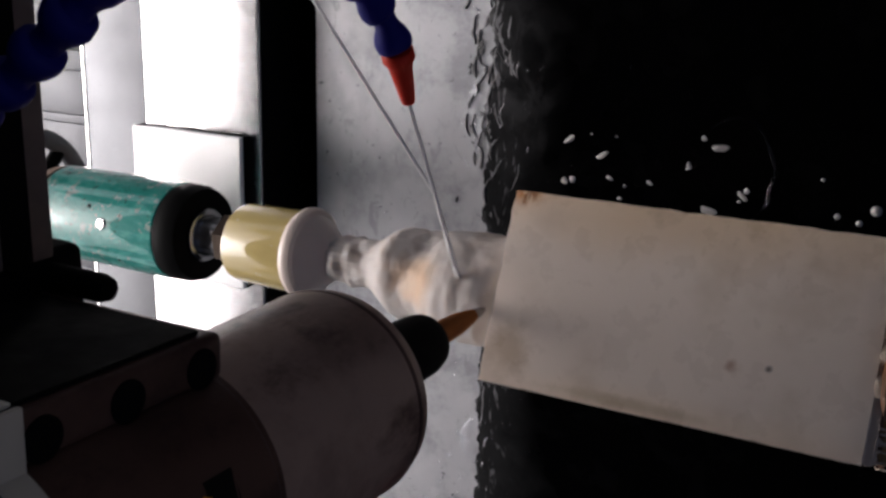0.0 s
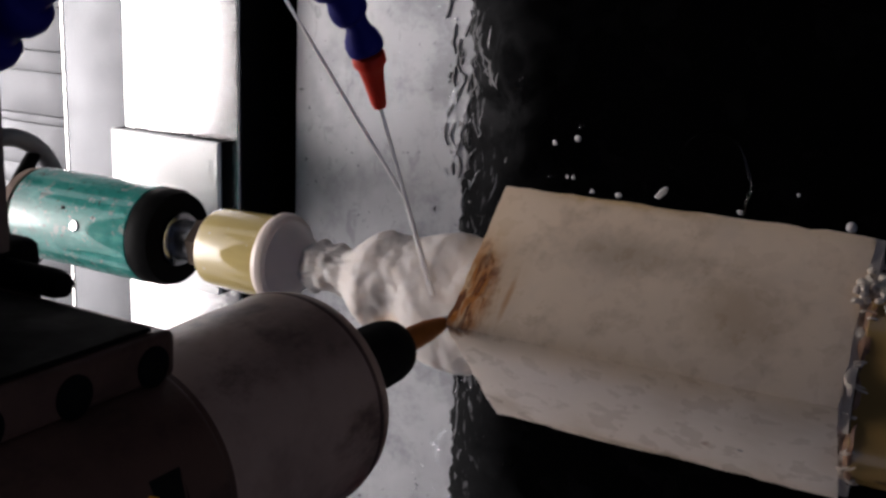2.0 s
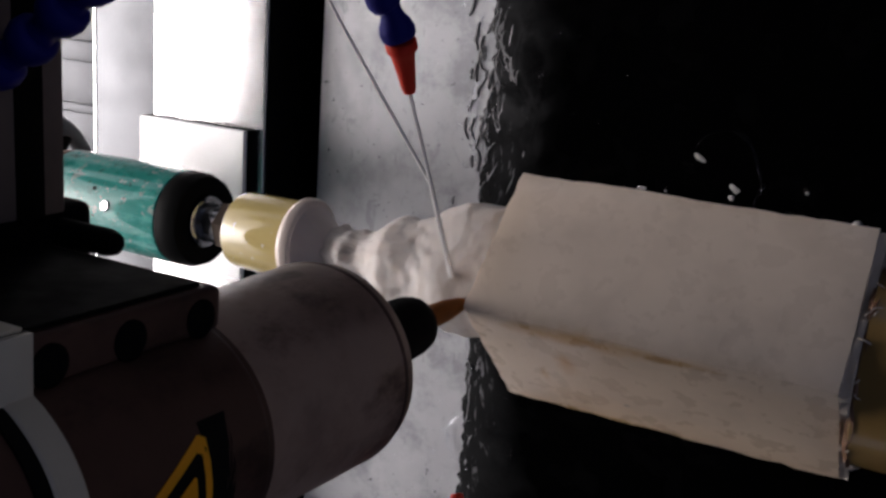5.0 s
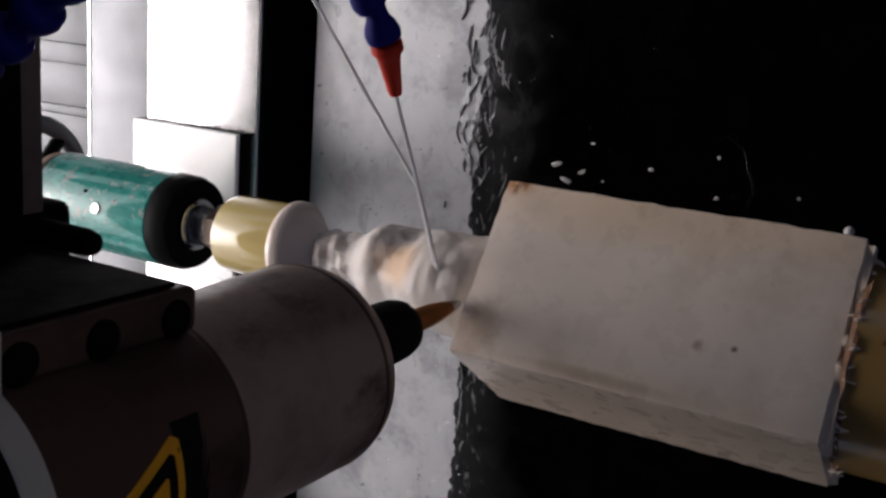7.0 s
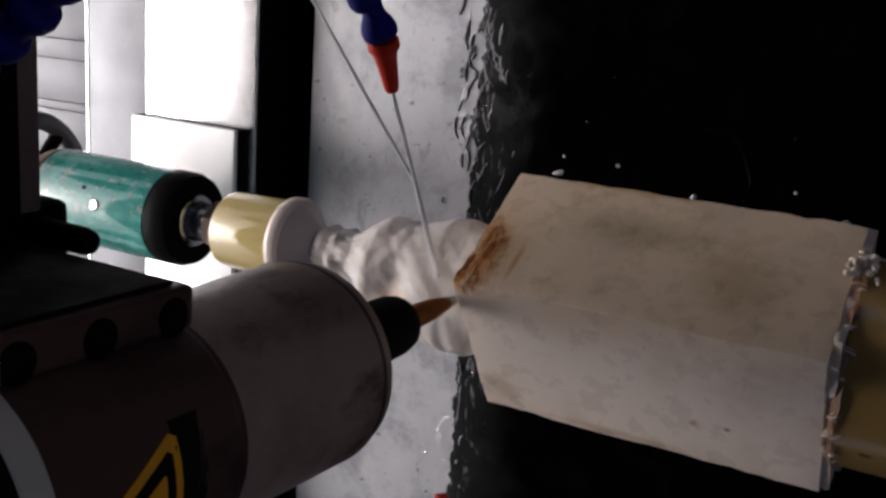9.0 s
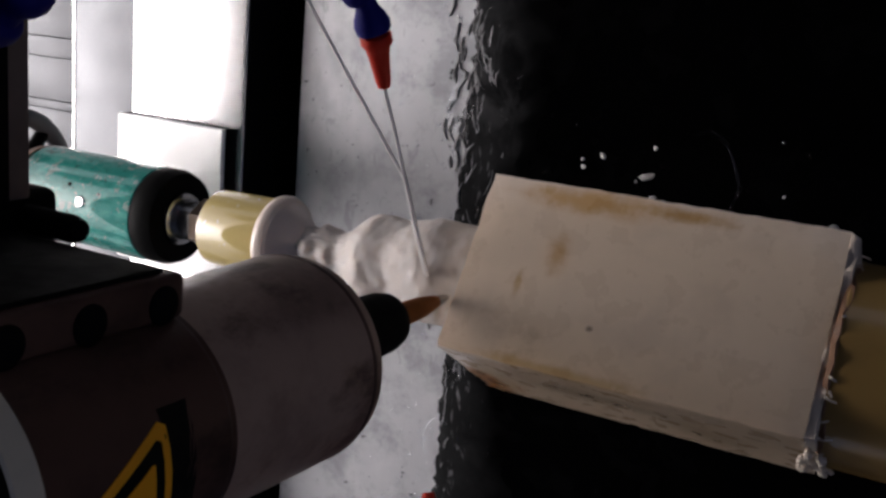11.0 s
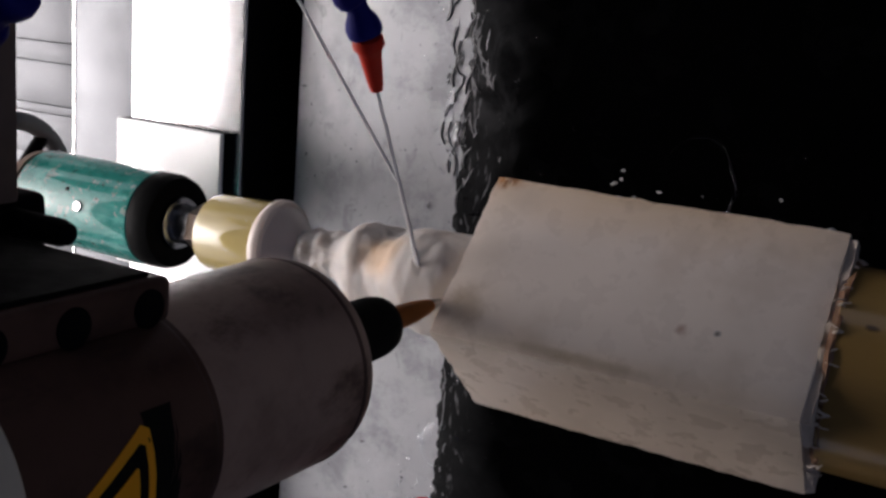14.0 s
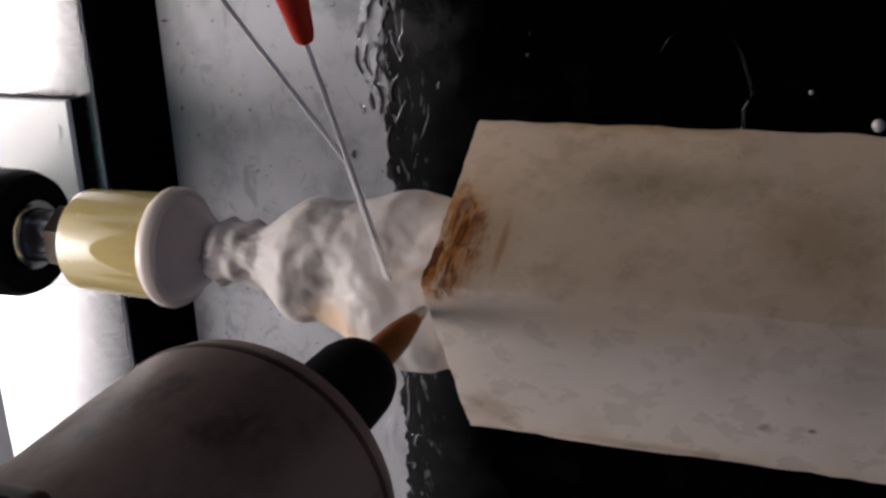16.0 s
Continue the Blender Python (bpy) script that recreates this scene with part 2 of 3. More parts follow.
def m_foam(clear, color=(0.50, 0.48, 0.46)):
    m = Mat("aerated_water", color, 0.15, 0.0, 0.6)
    m.b.inputs["Transmission Weight"].default_value = clear
    m.bump(m.noise(400, 3), 0.0004)
    return m.m


M_REFLECTION = m_reflection()
M_TRAY, M_STONE, M_CARVED, M_NYLON, M_CUP = m_tray(), m_stone(), m_carved(), m_nylon(), m_cup()
M_WATER, M_FOAM, M_GREEN = m_water(), m_foam(0.35), m_green()
M_JET = m_foam(0.25, (0.92, 0.91, 0.90))
M_RAIL = m_steel("ground_steel", (0.92, 0.92, 0.92), 0.09, (1, 40, 1), 0.15)
M_PLATE = m_steel("milled_steel", (0.97, 0.97, 0.96), 0.45, (40, 1, 1), 0.2)
M_SHEET = m_steel("grey_sheet", (0.125, 0.128, 0.135), 0.4, (40, 1, 1), 0.4)
M_PLATE.node_tree.nodes["Principled BSDF"].inputs["Metallic"].default_value = 0.45
M_CHROME = m_steel("chrome", (0.5, 0.5, 0.51), 0.14, (40, 1, 1), 0.4)
M_BRONZE = m_steel("stained_steel", (0.105, 0.082, 0.066), 0.42, (1, 1, 1), 0.8)
# black parts, and the shade painted on the rail and plate sides
M_BLACK = m_paint("black_oxide_and_shade", (0.005, 0.005, 0.005), 0.5, None, 0.0, 0.4)
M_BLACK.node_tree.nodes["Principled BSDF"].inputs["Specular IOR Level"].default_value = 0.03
M_RUBBER = m_paint("black_rubber", (0.005, 0.005, 0.005), 0.7, None, 0.0, 0.3)
M_RUBBER.node_tree.nodes["Principled BSDF"].inputs["Specular IOR Level"].default_value = 0.04
M_BODY = m_body("stained_aluminium", (0.35, 0.242, 0.19), (0.065, 0.032, 0.022))
M_MOUNT = m_body("grimy_casting", (0.088, 0.046, 0.035), (0.024, 0.012, 0.010))
M_COLUMN = m_paint("grimy_column", (0.15, 0.115, 0.10), 0.6, None, 0.0, 0.3)
M_BLUE = m_paint("blue_plastic", (0.010, 0.010, 0.17), 0.55, None, 0.0, 0.2)
M_BLUE.node_tree.nodes["Principled BSDF"].inputs["Specular IOR Level"].default_value = 0.15
M_RED = m_paint("red_plastic", (0.60, 0.030, 0.012), 0.5, None, 0.0, 0.2)
M_RED.node_tree.nodes["Principled BSDF"].inputs["Specular IOR Level"].default_value = 0.2
M_TOOL = m_body("amber_shank", (0.34, 0.105, 0.014), (0.10, 0.028, 0.006))
M_TOOL.node_tree.nodes["Principled BSDF"].inputs["Specular IOR Level"].default_value = 0.08
M_TIP = m_steel("grit_steel", (0.30, 0.28, 0.27), 0.4, (1, 1, 1), 0.6)
M_YELLOW = m_paint("amber_label", (0.92, 0.40, 0.008), 0.4, None, 0.1, 0.15)
M_LABEL = m_paint("black_label", (0.005, 0.005, 0.005), 0.5, None, 0.0, 0.2)
M_LABEL.node_tree.nodes["Principled BSDF"].inputs["Specular IOR Level"].default_value = 0.1
M_WHITE = m_paint("white_label", (0.60, 0.55, 0.45), 0.4, None, 0.1, 0.15)
M_WINE = m_paint("wine_label", (0.13, 0.02, 0.018), 0.4, None, 0.1, 0.2)
M_GLUE = m_paint("pale_glue", (0.58, 0.50, 0.42), 0.5, None, 0.0, 0.2)
M_RESIN = m_paint("red_brown_resin", (0.17, 0.085, 0.045), 0.5, None, 0.0, 0.3)
# dark and grey tones for ripples painted along the tray's reflection
M_RIPPLE_DARK = m_paint("dark_ripple_tone", (0.11, 0.11, 0.115), 0.3, None, 0.3, 0.4)
M_RIPPLE_GREY = m_paint("grey_ripple_tone", (0.15, 0.15, 0.155), 0.25, None, 0.4, 0.4)
M_RIM = m_paint("off_white_stone", (0.70, 0.605, 0.535), 0.4, None, 0.25, 0.12)
M_DARKWALL = m_paint("sooty_plaster", (0.022, 0.021, 0.020), 0.9, None, 0.0, 0.3)
M_GROUND = m_paint("concrete", (0.16, 0.155, 0.15), 0.85, None, 0.0, 0.35)
M_BED = m_paint("machine_grey", (0.10, 0.105, 0.11), 0.5, None, 0.1, 0.3)


# ---- mesh helpers ----
def finish(name, bm, material, parent=None, label="", smooth=True):
    bmesh.ops.recalc_face_normals(bm, faces=bm.faces)
    me = bpy.data.meshes.new(name)
    bm.to_mesh(me)
    bm.free()
    me.materials.append(material)
    ob = new(name, me)
    if smooth:
        me.shade_smooth()
        me.set_sharp_from_angle(angle=radians(38))
    ob.parent = parent
    return tagged(ob, label)


def part(name, bm, material, parent, label=""):
    return finish(name, bm, material, parent, label)


def empty(name, x=0, y=0, z=0):
    ob = new(name)
    ob.empty_display_size = 0.02
    ob.location = (x, y, z)
    return ob


def box(x0, x1, y0, y1, z0, z1, bevel=0.0, segments=2, bm=None):
    bm = bm or bmesh.new()
    made = bmesh.ops.create_cube(bm, size=1.0, matrix=Matrix.Translation(((x0 + x1) / 2, (y0 + y1) / 2, (z0 + z1) / 2)) @ Matrix.Diagonal((x1 - x0, y1 - y0, z1 - z0, 1)))
    if bevel:
        edges = {e for v in made["verts"] for e in v.link_edges}
        bmesh.ops.bevel(bm, geom=list(edges), offset=bevel, segments=segments, affect="EDGES", profile=0.6)
    return bm


def lathe(profile, turn=Matrix(), n=64, bm=None, shape=None):
    """Rings of (height, radius) about z, closed where the radius is 0, then turned into place."""
    bm = bm or bmesh.new()
    rings = []
    for h, r in profile:
        if r <= 0:
            rings.append([bm.verts.new(turn @ Vector((0, 0, h)))])
            continue
        ring = []
        for i in range(n):
            a = 2 * math.pi * i / n
            q = r * (shape(h, a) if shape else 1.0)
            ring.append(bm.verts.new(turn @ Vector((q * math.cos(a), q * math.sin(a), h))))
        rings.append(ring)
    for a, b in zip(rings, rings[1:]):
        for i in range(n):
            j = (i + 1) % n
            if len(a) == 1 and len(b) == 1:
                break
            if len(a) == 1:
                bm.faces.new((a[0], b[j], b[i]))
            elif len(b) == 1:
                bm.faces.new((a[i], a[j], b[0]))
            else:
                bm.faces.new((a[i], a[j], b[j], b[i]))
    return bm


ALONG_X = Matrix.Rotation(radians(90), 4, "Y")


def catmull(points, steps):
    p = [Vector(q) for q in points]
    p = [2 * p[0] - p[1]] + p + [2 * p[-1] - p[-2]]
    out = []
    for i in range(1, len(p) - 2):
        for k in range(steps):
            s = k / steps
            out.append(0.5 * (2 * p[i] + (p[i + 1] - p[i - 1]) * s + (2 * p[i - 1] - 5 * p[i] + 4 * p[i + 1] - p[i + 2]) * s * s
                              + (3 * p[i] - p[i - 1] - 3 * p[i + 1] + p[i + 2]) * s ** 3))
    return out + [p[-2]]


def tube(path, radius, n=16, bm=None):
    """A capped tube along path; radius is a number or a function of the share of the way."""
    bm = bm or bmesh.new()
    rings, up = [], Vector((0.3, 0.2, 1)).normalized()
    for i, p in enumerate(path):
        d = (path[min(i + 1, len(path) - 1)] - path[max(i - 1, 0)]).normalized()
        side = d.cross(up).normalized()
        top = side.cross(d)
        r = radius(i / (len(path) - 1)) if callable(radius) else radius
        rings.append([bm.verts.new(p + r * (math.cos(2 * math.pi * k / n) * side + math.sin(2 * math.pi * k / n) * top)) for k in range(n)])
    for a, b in zip(rings, rings[1:]):
        for k in range(n):
            bm.faces.new((a[k], a[(k + 1) % n], b[(k + 1) % n], b[k]))
    bm.faces.new(rings[0][::-1])
    bm.faces.new(rings[-1])
    return bm


def between(a, b):
    """Turns z, from 0 up, into the way from a to b."""
    a, b = Vector(a), Vector(b)
    return Matrix.Translation(a) @ (b - a).to_track_quat("Z", "Y").to_matrix().to_4x4()


# ---- the shop round the machine ----
def shop():
    bm = bmesh.new()
    bmesh.ops.create_grid(bm, x_segments=2, y_segments=2, size=1500.0)
    tagged(finish("ground", bm, M_GROUND, smooth=False), "grey concrete ground reaching to the horizon", "ground", kind="structure")
    # side walls with a long strip window each, the shed open at both ends
    panels = []
    for side, y0, y1 in (("south", -3.2, -3.0), ("north", 2.6, 2.8)):
        panels += [(f"wall_{side}_sill", (-3.4, 3.2, y0, y1, 0, 1.25)), (f"wall_{side}_head", (-3.4, 3.2, y0, y1, 2.2, 3.3)), (f"wall_{side}_end", (2.8, 3.2, y0, y1, 1.25, 2.2))]
    for name, b in panels:
        tagged(finish(name, box(*b), M_DARKWALL, smooth=False), "dark sooty plaster workshop wall", "wall", kind="structure")
    tagged(finish("ceiling", box(ROOF_X, ROOF_EAST, -3.2, 2.8, 3.3, 3.42), M_DARKWALL, smooth=False), "dark sooty workshop roof over the machine", "ceiling", kind="structure")


def machine_bed():
    bm = box(-0.9, 0.9, -0.6, 0.6, 0.0, BED, 0.01)
    tagged(finish("machine_bed", bm, M_BED), "grey painted cast machine bed under the tray", "machine bed", kind="structure")
    bm = bmesh.new()
    bmesh.ops.create_grid(bm, x_segments=90, y_segments=90, size=1.0)
    for v in bm.verts:
        x, y = TRAY_X + 0.95 * (v.co.x + 1) / 2, -0.55 + 1.1 * (v.co.y + 1) / 2
        v.co = (x, y, TRAY + 0.0004 * noise.noise(Vector((x * 14, y * 9, 0.3))))
    geom = bmesh.ops.extrude_face_region(bm, geom=bm.faces[:])["geom"]
    for v in (g for g in geom if isinstance(g, bmesh.types.BMVert)):
        v.co.z = BED
    tagged(finish("tray_floor", bm, M_TRAY), "wet grey sheet steel tray floor", "tray", kind="structure")
    # black sheet standing for the tray's dark reflection, its edge frayed like ripples
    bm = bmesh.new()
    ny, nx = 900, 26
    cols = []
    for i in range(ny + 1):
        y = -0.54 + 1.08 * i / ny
        edge = REFLECT_X + 0.0045 * noise.noise(Vector((3, y * 22, 0))) + 0.0042 * noise.noise(Vector((7, y * 75, 2))) + 0.0030 * noise.noise(Vector((1, y * 210, 5)))
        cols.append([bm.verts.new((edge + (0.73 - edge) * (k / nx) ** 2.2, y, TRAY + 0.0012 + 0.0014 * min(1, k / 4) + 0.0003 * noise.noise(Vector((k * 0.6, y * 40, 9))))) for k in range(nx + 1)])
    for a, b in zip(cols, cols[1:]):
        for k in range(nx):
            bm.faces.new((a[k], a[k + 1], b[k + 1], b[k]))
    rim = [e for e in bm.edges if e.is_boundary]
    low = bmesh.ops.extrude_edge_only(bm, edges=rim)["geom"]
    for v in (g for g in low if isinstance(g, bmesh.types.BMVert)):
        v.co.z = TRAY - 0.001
    tagged(finish("tray_reflection", bm, M_REFLECTION), "black sheet painted as the dark reflection on the wet tray", "tray lining", kind="structure")


def table_rail():
    rail = empty("table_rail", -0.2885, 0, BED)
    # black here stands for shade on the steel's side, turned from the daylight
    part("rail_body", box(-0.0505, 0.0505, -0.52, 0.52, 0.0, 0.0735, 0.0012), M_BLACK, rail, "side of the rail with its shade painted black")
    part("ground_top", box(-0.0503, 0.0503, -0.52, 0.52, 0.0737, 0.079, 0.0012), M_RAIL, rail, "bright ground steel top face")
    tagged(rail, "bright ground steel table rail with shade painted on its sides, on the machine bed", "table rail")
    plate = empty("base_plate", -0.2916, -0.008, 0.817)
    # plate edge in black too, its shade put into the colour
    part("plate_body", box(-0.0478, 0.0478, -0.0525, 0.0525, 0.0, 0.0098, 0.001), M_BLACK, plate, "edge of the plate with its shade painted black")
    bm = box(-0.0479, 0.0479, -0.0526, 0.0526, 0.010, 0.0136, 0.0016, 3)
    part("plate_face", bm, M_PLATE, plate, "milled bright face")
    for x in (0.036,):
        part("bolt_plug", lathe([(0.0137, 0), (0.0137, 0.005), (0.0141, 0.0054), (0.0141, 0)], Matrix.Translation((x, 0.036, 0)), 28), M_PLATE, plate, "flush steel plug")
    tagged(plate, "milled steel base plate bolted on the bright rail", "base plate")


def sheet_covers():
    cover = empty("sheet_cover", -0.379, 0, 0.74)
    part("sheet", box(-0.0395, 0.0395, -0.52, 0.52, 0.052, 0.0565, 0.001), M_SHEET, cover, "flat grey sheet")
    part("lip", tube([Vector((-0.0405, y, 0.0535)) for y in (-0.52, -0.2, 0.0, 0.2, 0.52)], 0.0036, 12), M_RAIL, cover, "rolled bright lip")
    part("web", box(-0.039, -0.037, -0.52, 0.52, -0.002, 0.052), M_SHEET, cover)
    part("web", box(0.0365, 0.0385, -0.52, 0.52, -0.002, 0.052), M_SHEET, cover)
    tagged(cover, "grey sheet metal cover with a bright rolled lip", "sheet cover")
    # folded way cover: pleats across its run, some pressed together
    way = empty("way_cover", -0.5, 0, 0.738)
    rng = random.Random(4)
    y, k = -0.3, 0
    while y < 0.32:
        w = rng.choice((0.007, 0.010, 0.016, 0.024, 0.034))
        z = rng.uniform(-0.0008, 0.0008)
        part("pleat", box(-0.09, 0.0755, y, y + w - 0.0003, 0, 0.049 + z, 0.0009, 2), M_SHEET, way)
        y += w
    tagged(way, "grey folded way cover with uneven pleats", "way cover")


# ---- the tailstock ----
def tailstock():
    tail = empty("tailstock", -0.2916, 0, 0.8306)
    off = Matrix.Translation((0.2916, 0, AX_Z - 0.8306)) @ ALONG_X
    part("barrel", lathe([(-0.3215, 0), (-0.3215, 0.0275), (-0.320, 0.0292), (-0.228, 0.0296), (-0.2255, 0.0292), (-0.2255, 0)], off, 96), M_GREEN, tail, "chipped green enamel barrel")
    part("end_ring", lathe([(-0.3335, 0), (-0.3335, 0.0245), (-0.3305, 0.0275), (-0.3235, 0.0285), (-0.3235, 0)], off, 72), M_BODY, tail, "dull steel end ring")
    part("end_groove", lathe([(-0.3237, 0), (-0.3237, 0.0272), (-0.3213, 0.0272), (-0.3213, 0)], off, 72), M_BLACK, tail, "dark groove")
    part("collar", lathe([(-0.2254, 0), (-0.2254, 0.0286), (-0.2240, 0.0292), (-0.215, 0.0290), (-0.2100, 0.0272), (-0.2095, 0.0165), (-0.2120, 0.0160), (-0.2120, 0)], off, 80), M_BLACK, tail, "black oxide collar")
    part("seal_ring", lathe([(-0.2119, 0.0158), (-0.2075, 0.0156), (-0.2070, 0.0148), (-0.2070, 0.0125), (-0.2095, 0.0122), (-0.2119, 0.0122)], off, 64), M_CHROME, tail, "bright seal ring")
    part("pedestal", box(-0.040, 0.022, -0.020, -0.004, 0.0, 0.050, 0.004), M_BLACK, tail, "black cast pedestal")
    nip = Matrix.Translation((-0.2640 + 0.2916, 0, AX_Z - 0.8306)) @ Matrix.Rotation(radians(-10), 4, "X")
    part("oil_nipple", lathe([(0.0285, 0), (0.0285, 0.0036), (0.0300, 0.0036), (0.0306, 0.0030), (0.0306, 0.0014), (0.0300, 0.0012), (0.0300, 0)], nip, 28), M_CHROME, tail, "bright oil nipple")
    part("screw", lathe([(0.0285, 0), (0.0285, 0.0012), (0.0300, 0.0012), (0.0303, 0)], Matrix.Translation((-0.276 + 0.2916, 0, AX_Z - 0.8306)) @ Matrix.Rotation(radians(-28), 4, "X"), 16), M_BLACK, tail)
    # handwheel behind the barrel
    hub = Matrix.Translation((0.2976, 0, AX_Z - 0.8306)) @ ALONG_X
    wheel = part("handwheel", lathe([(-0.382, 0), (-0.382, 0.011), (-0.340, 0.011), (-0.340, 0)], hub, 32), M_BODY, tail, "dark cast handwheel")
    bm = bmesh.new()
    ring = [hub @ Vector((0.044 * math.cos(a), 0.044 * math.sin(a), -0.364)) for a in [2 * math.pi * i / 64 for i in range(65)]]
    part("wheel_rim", tube(ring, 0.0062, 14), M_BED, wheel)
    for k in range(3):
        a = radians(50 + 120 * k)
        part("spoke", tube([hub @ Vector((r * math.cos(a), r * math.sin(a), -0.364)) for r in (0.009, 0.025, 0.042)], 0.0048, 12), M_BLACK, wheel)
    tagged(tail, "chipped green tailstock with a black collar and a dark handwheel", "tailstock")


def cup_centre():
    cup = empty("drive_cup", 0, 0, AX_Z)
    part("shaft", lathe([(-0.2118, 0), (-0.2118, 0.0119), (-0.1935, 0.0119), (-0.193, 0.0112), (-0.193, 0)], ALONG_X, 48), M_CHROME, cup, "chrome shaft")
    hexa = lathe([(-0.1940, 0), (-0.1940, 0.0135), (-0.1928, 0.0150), (-0.1808, 0.0150), (-0.1808, 0)], ALONG_X, 6)
    part("hex_nut", hexa, M_BRONZE, cup, "brown stained hexagon nut")
    part("cup_body", lathe([(-0.1810, 0), (-0.1810, 0.0195), (-0.1795, 0.0220), (-0.1760, 0.0229), (-0.1375, 0.0236), (-0.1375, 0)], ALONG_X, 80), M_CUP, cup, "cream plastic cup wall")
    part("rim", lathe([(-0.1372, 0.022), (-0.1378, 0.0246), (-0.1360, 0.0260), (-0.1330, 0.0262), (-0.1305, 0.0252), (-0.1297, 0.0232), (-0.1297, 0)], ALONG_X, 80), M_RIM, cup, "thick white rolled rim")
    part("cone", lathe([(-0.1305, 0.0228), (-0.1280, 0.0215), (-0.1180, 0.0138), (-0.1150, 0.0118), (-0.1140, 0)], ALONG_X, 72), M_RIM, cup, "white tapering stone shoulder")
    return tagged(cup, "cream plastic cup with a white rim on the tailstock's chrome shaft", "drive cup")


# ---- the turning stone ----
LUMPS = [(-0.108, 20, 0.0030, 0.004, 0.5), (-0.110, 110, 0.0028, 0.004, 0.5), (-0.101, 75, 0.0034, 0.0035, 0.45), (-0.103, 215, 0.003, 0.004, 0.5), (-0.097, 300, 0.003, 0.005, 0.5), (-0.109, 290, 0.003, 0.004, 0.5),
         (-0.094, 140, 0.0030, 0.004, 0.45), (-0.093, 40, 0.003, 0.004, 0.4), (-0.101, 160, 0.0026, 0.0035, 0.4), (-0.100, 10, 0.0028, 0.0035, 0.4), (-0.072, 95, 0.0040, 0.012, 0.9), (-0.068, 200, 0.0035, 0.012, 0.8), (-0.066, 310, 0.0035, 0.010, 0.8),
         (-0.050, 60, -0.0030, 0.008, 0.5), (-0.036, 118, 0.0105, 0.017, 0.75), (-0.012, 118, 0.0105, 0.016, 0.75), (-0.034, 250, 0.005, 0.016, 0.9), (-0.022, 10, -0.004, 0.014, 0.7), (-0.024, 330, 0.004, 0.014, 0.6)]


def neck_radius(x, a):
    """The carved neck's radius at x and the angle a about the axis."""
    def rise(p, q):
        s = min(1.0, max(0.0, (x - p) / (q - p)))
        return s * s * (3 - 2 * s)
    base = 0.0120 + 0.0108 * rise(-0.094, -0.070) + 0.0055 * rise(-0.068, -0.020)
    for cx, ca, h, w, wa in LUMPS:
        da = math.remainder(a - radians(ca), 2 * math.pi)
        base += h * math.exp(-((x - cx) / w) ** 2 - (da / wa) ** 2)
    p = Vector((x * 55, 1.7 * math.cos(a), 1.7 * math.sin(a)))
    fold = abs(noise.noise(Vector((x * 90, 2.2 * math.cos(a + 14 * x), 2.2 * math.sin(a + 14 * x)))))
    return base + 0.0010 * noise.noise(p) + 0.0008 * noise.noise(p * 3.1) - 0.0006 * fold + 0.0003 * noise.noise(p * 7.3)


def stone_work():
    stone = empty("stone_block", 0, 0, AX_Z)
    bm = bmesh.new()
    n, m = 170, 128
    rings = []
    for i in range(n + 1):
        x = -0.117 + 0.119 * i / n
        rings.append([bm.verts.new((x, neck_radius(x, 2 * math.pi * k / m) * math.cos(2 * math.pi * k / m), neck_radius(x, 2 * math.pi * k / m) * math.sin(2 * math.pi * k / m))) for k in range(m)])
    for r0, r1 in zip(rings, rings[1:]):
        for k in range(m):
            bm.faces.new((r0[k], r0[(k + 1) % m], r1[(k + 1) % m], r1[k]))
    bm.faces.new(rings[0])
    bm.faces.new(rings[-1])
    part("carved_neck", bm, M_CARVED, stone, "white carved neck, wet and lumpy")
    # the uncut block, its edges slightly worn
    hy, hz, cy = 0.0460, 0.0406, -0.0012
    bm = box(0.0, 0.1695, -hy, hy, -hz, hz)
    bmesh.ops.subdivide_edges(bm, edges=bm.edges[:], cuts=24, use_grid_fill=True)
    for v in bm.verts:
        c = v.co.copy()
        v.co += 0.00035 * Vector((noise.noise(c * 30), noise.noise(c * 28 + Vector((9, 0, 0))), noise.noise(c * 27 + Vector((0, 7, 0)))))
        side, top = abs(abs(c.y) - hy) < 1e-4, abs(abs(c.z) - hz) < 1e-4
        if side + top + (c.x < 1e-4 or c.x > 0.1694) >= 2:
            v.co -= 0.0007 * (0.6 + noise.noise(c * 130)) * Vector((0 if 0.001 < c.x < 0.169 else (1 if c.x > 0.1 else -1), ((c.y > 0) * 2 - 1) * side, ((c.z > 0) * 2 - 1) * top))
        v.co.y += cy
    part("block", bm, M_STONE, stone, "squared pale marble with rust stains")
    return tagged(stone, "pale marble block with warm stains, half carved, turning in the machine", "stone block")


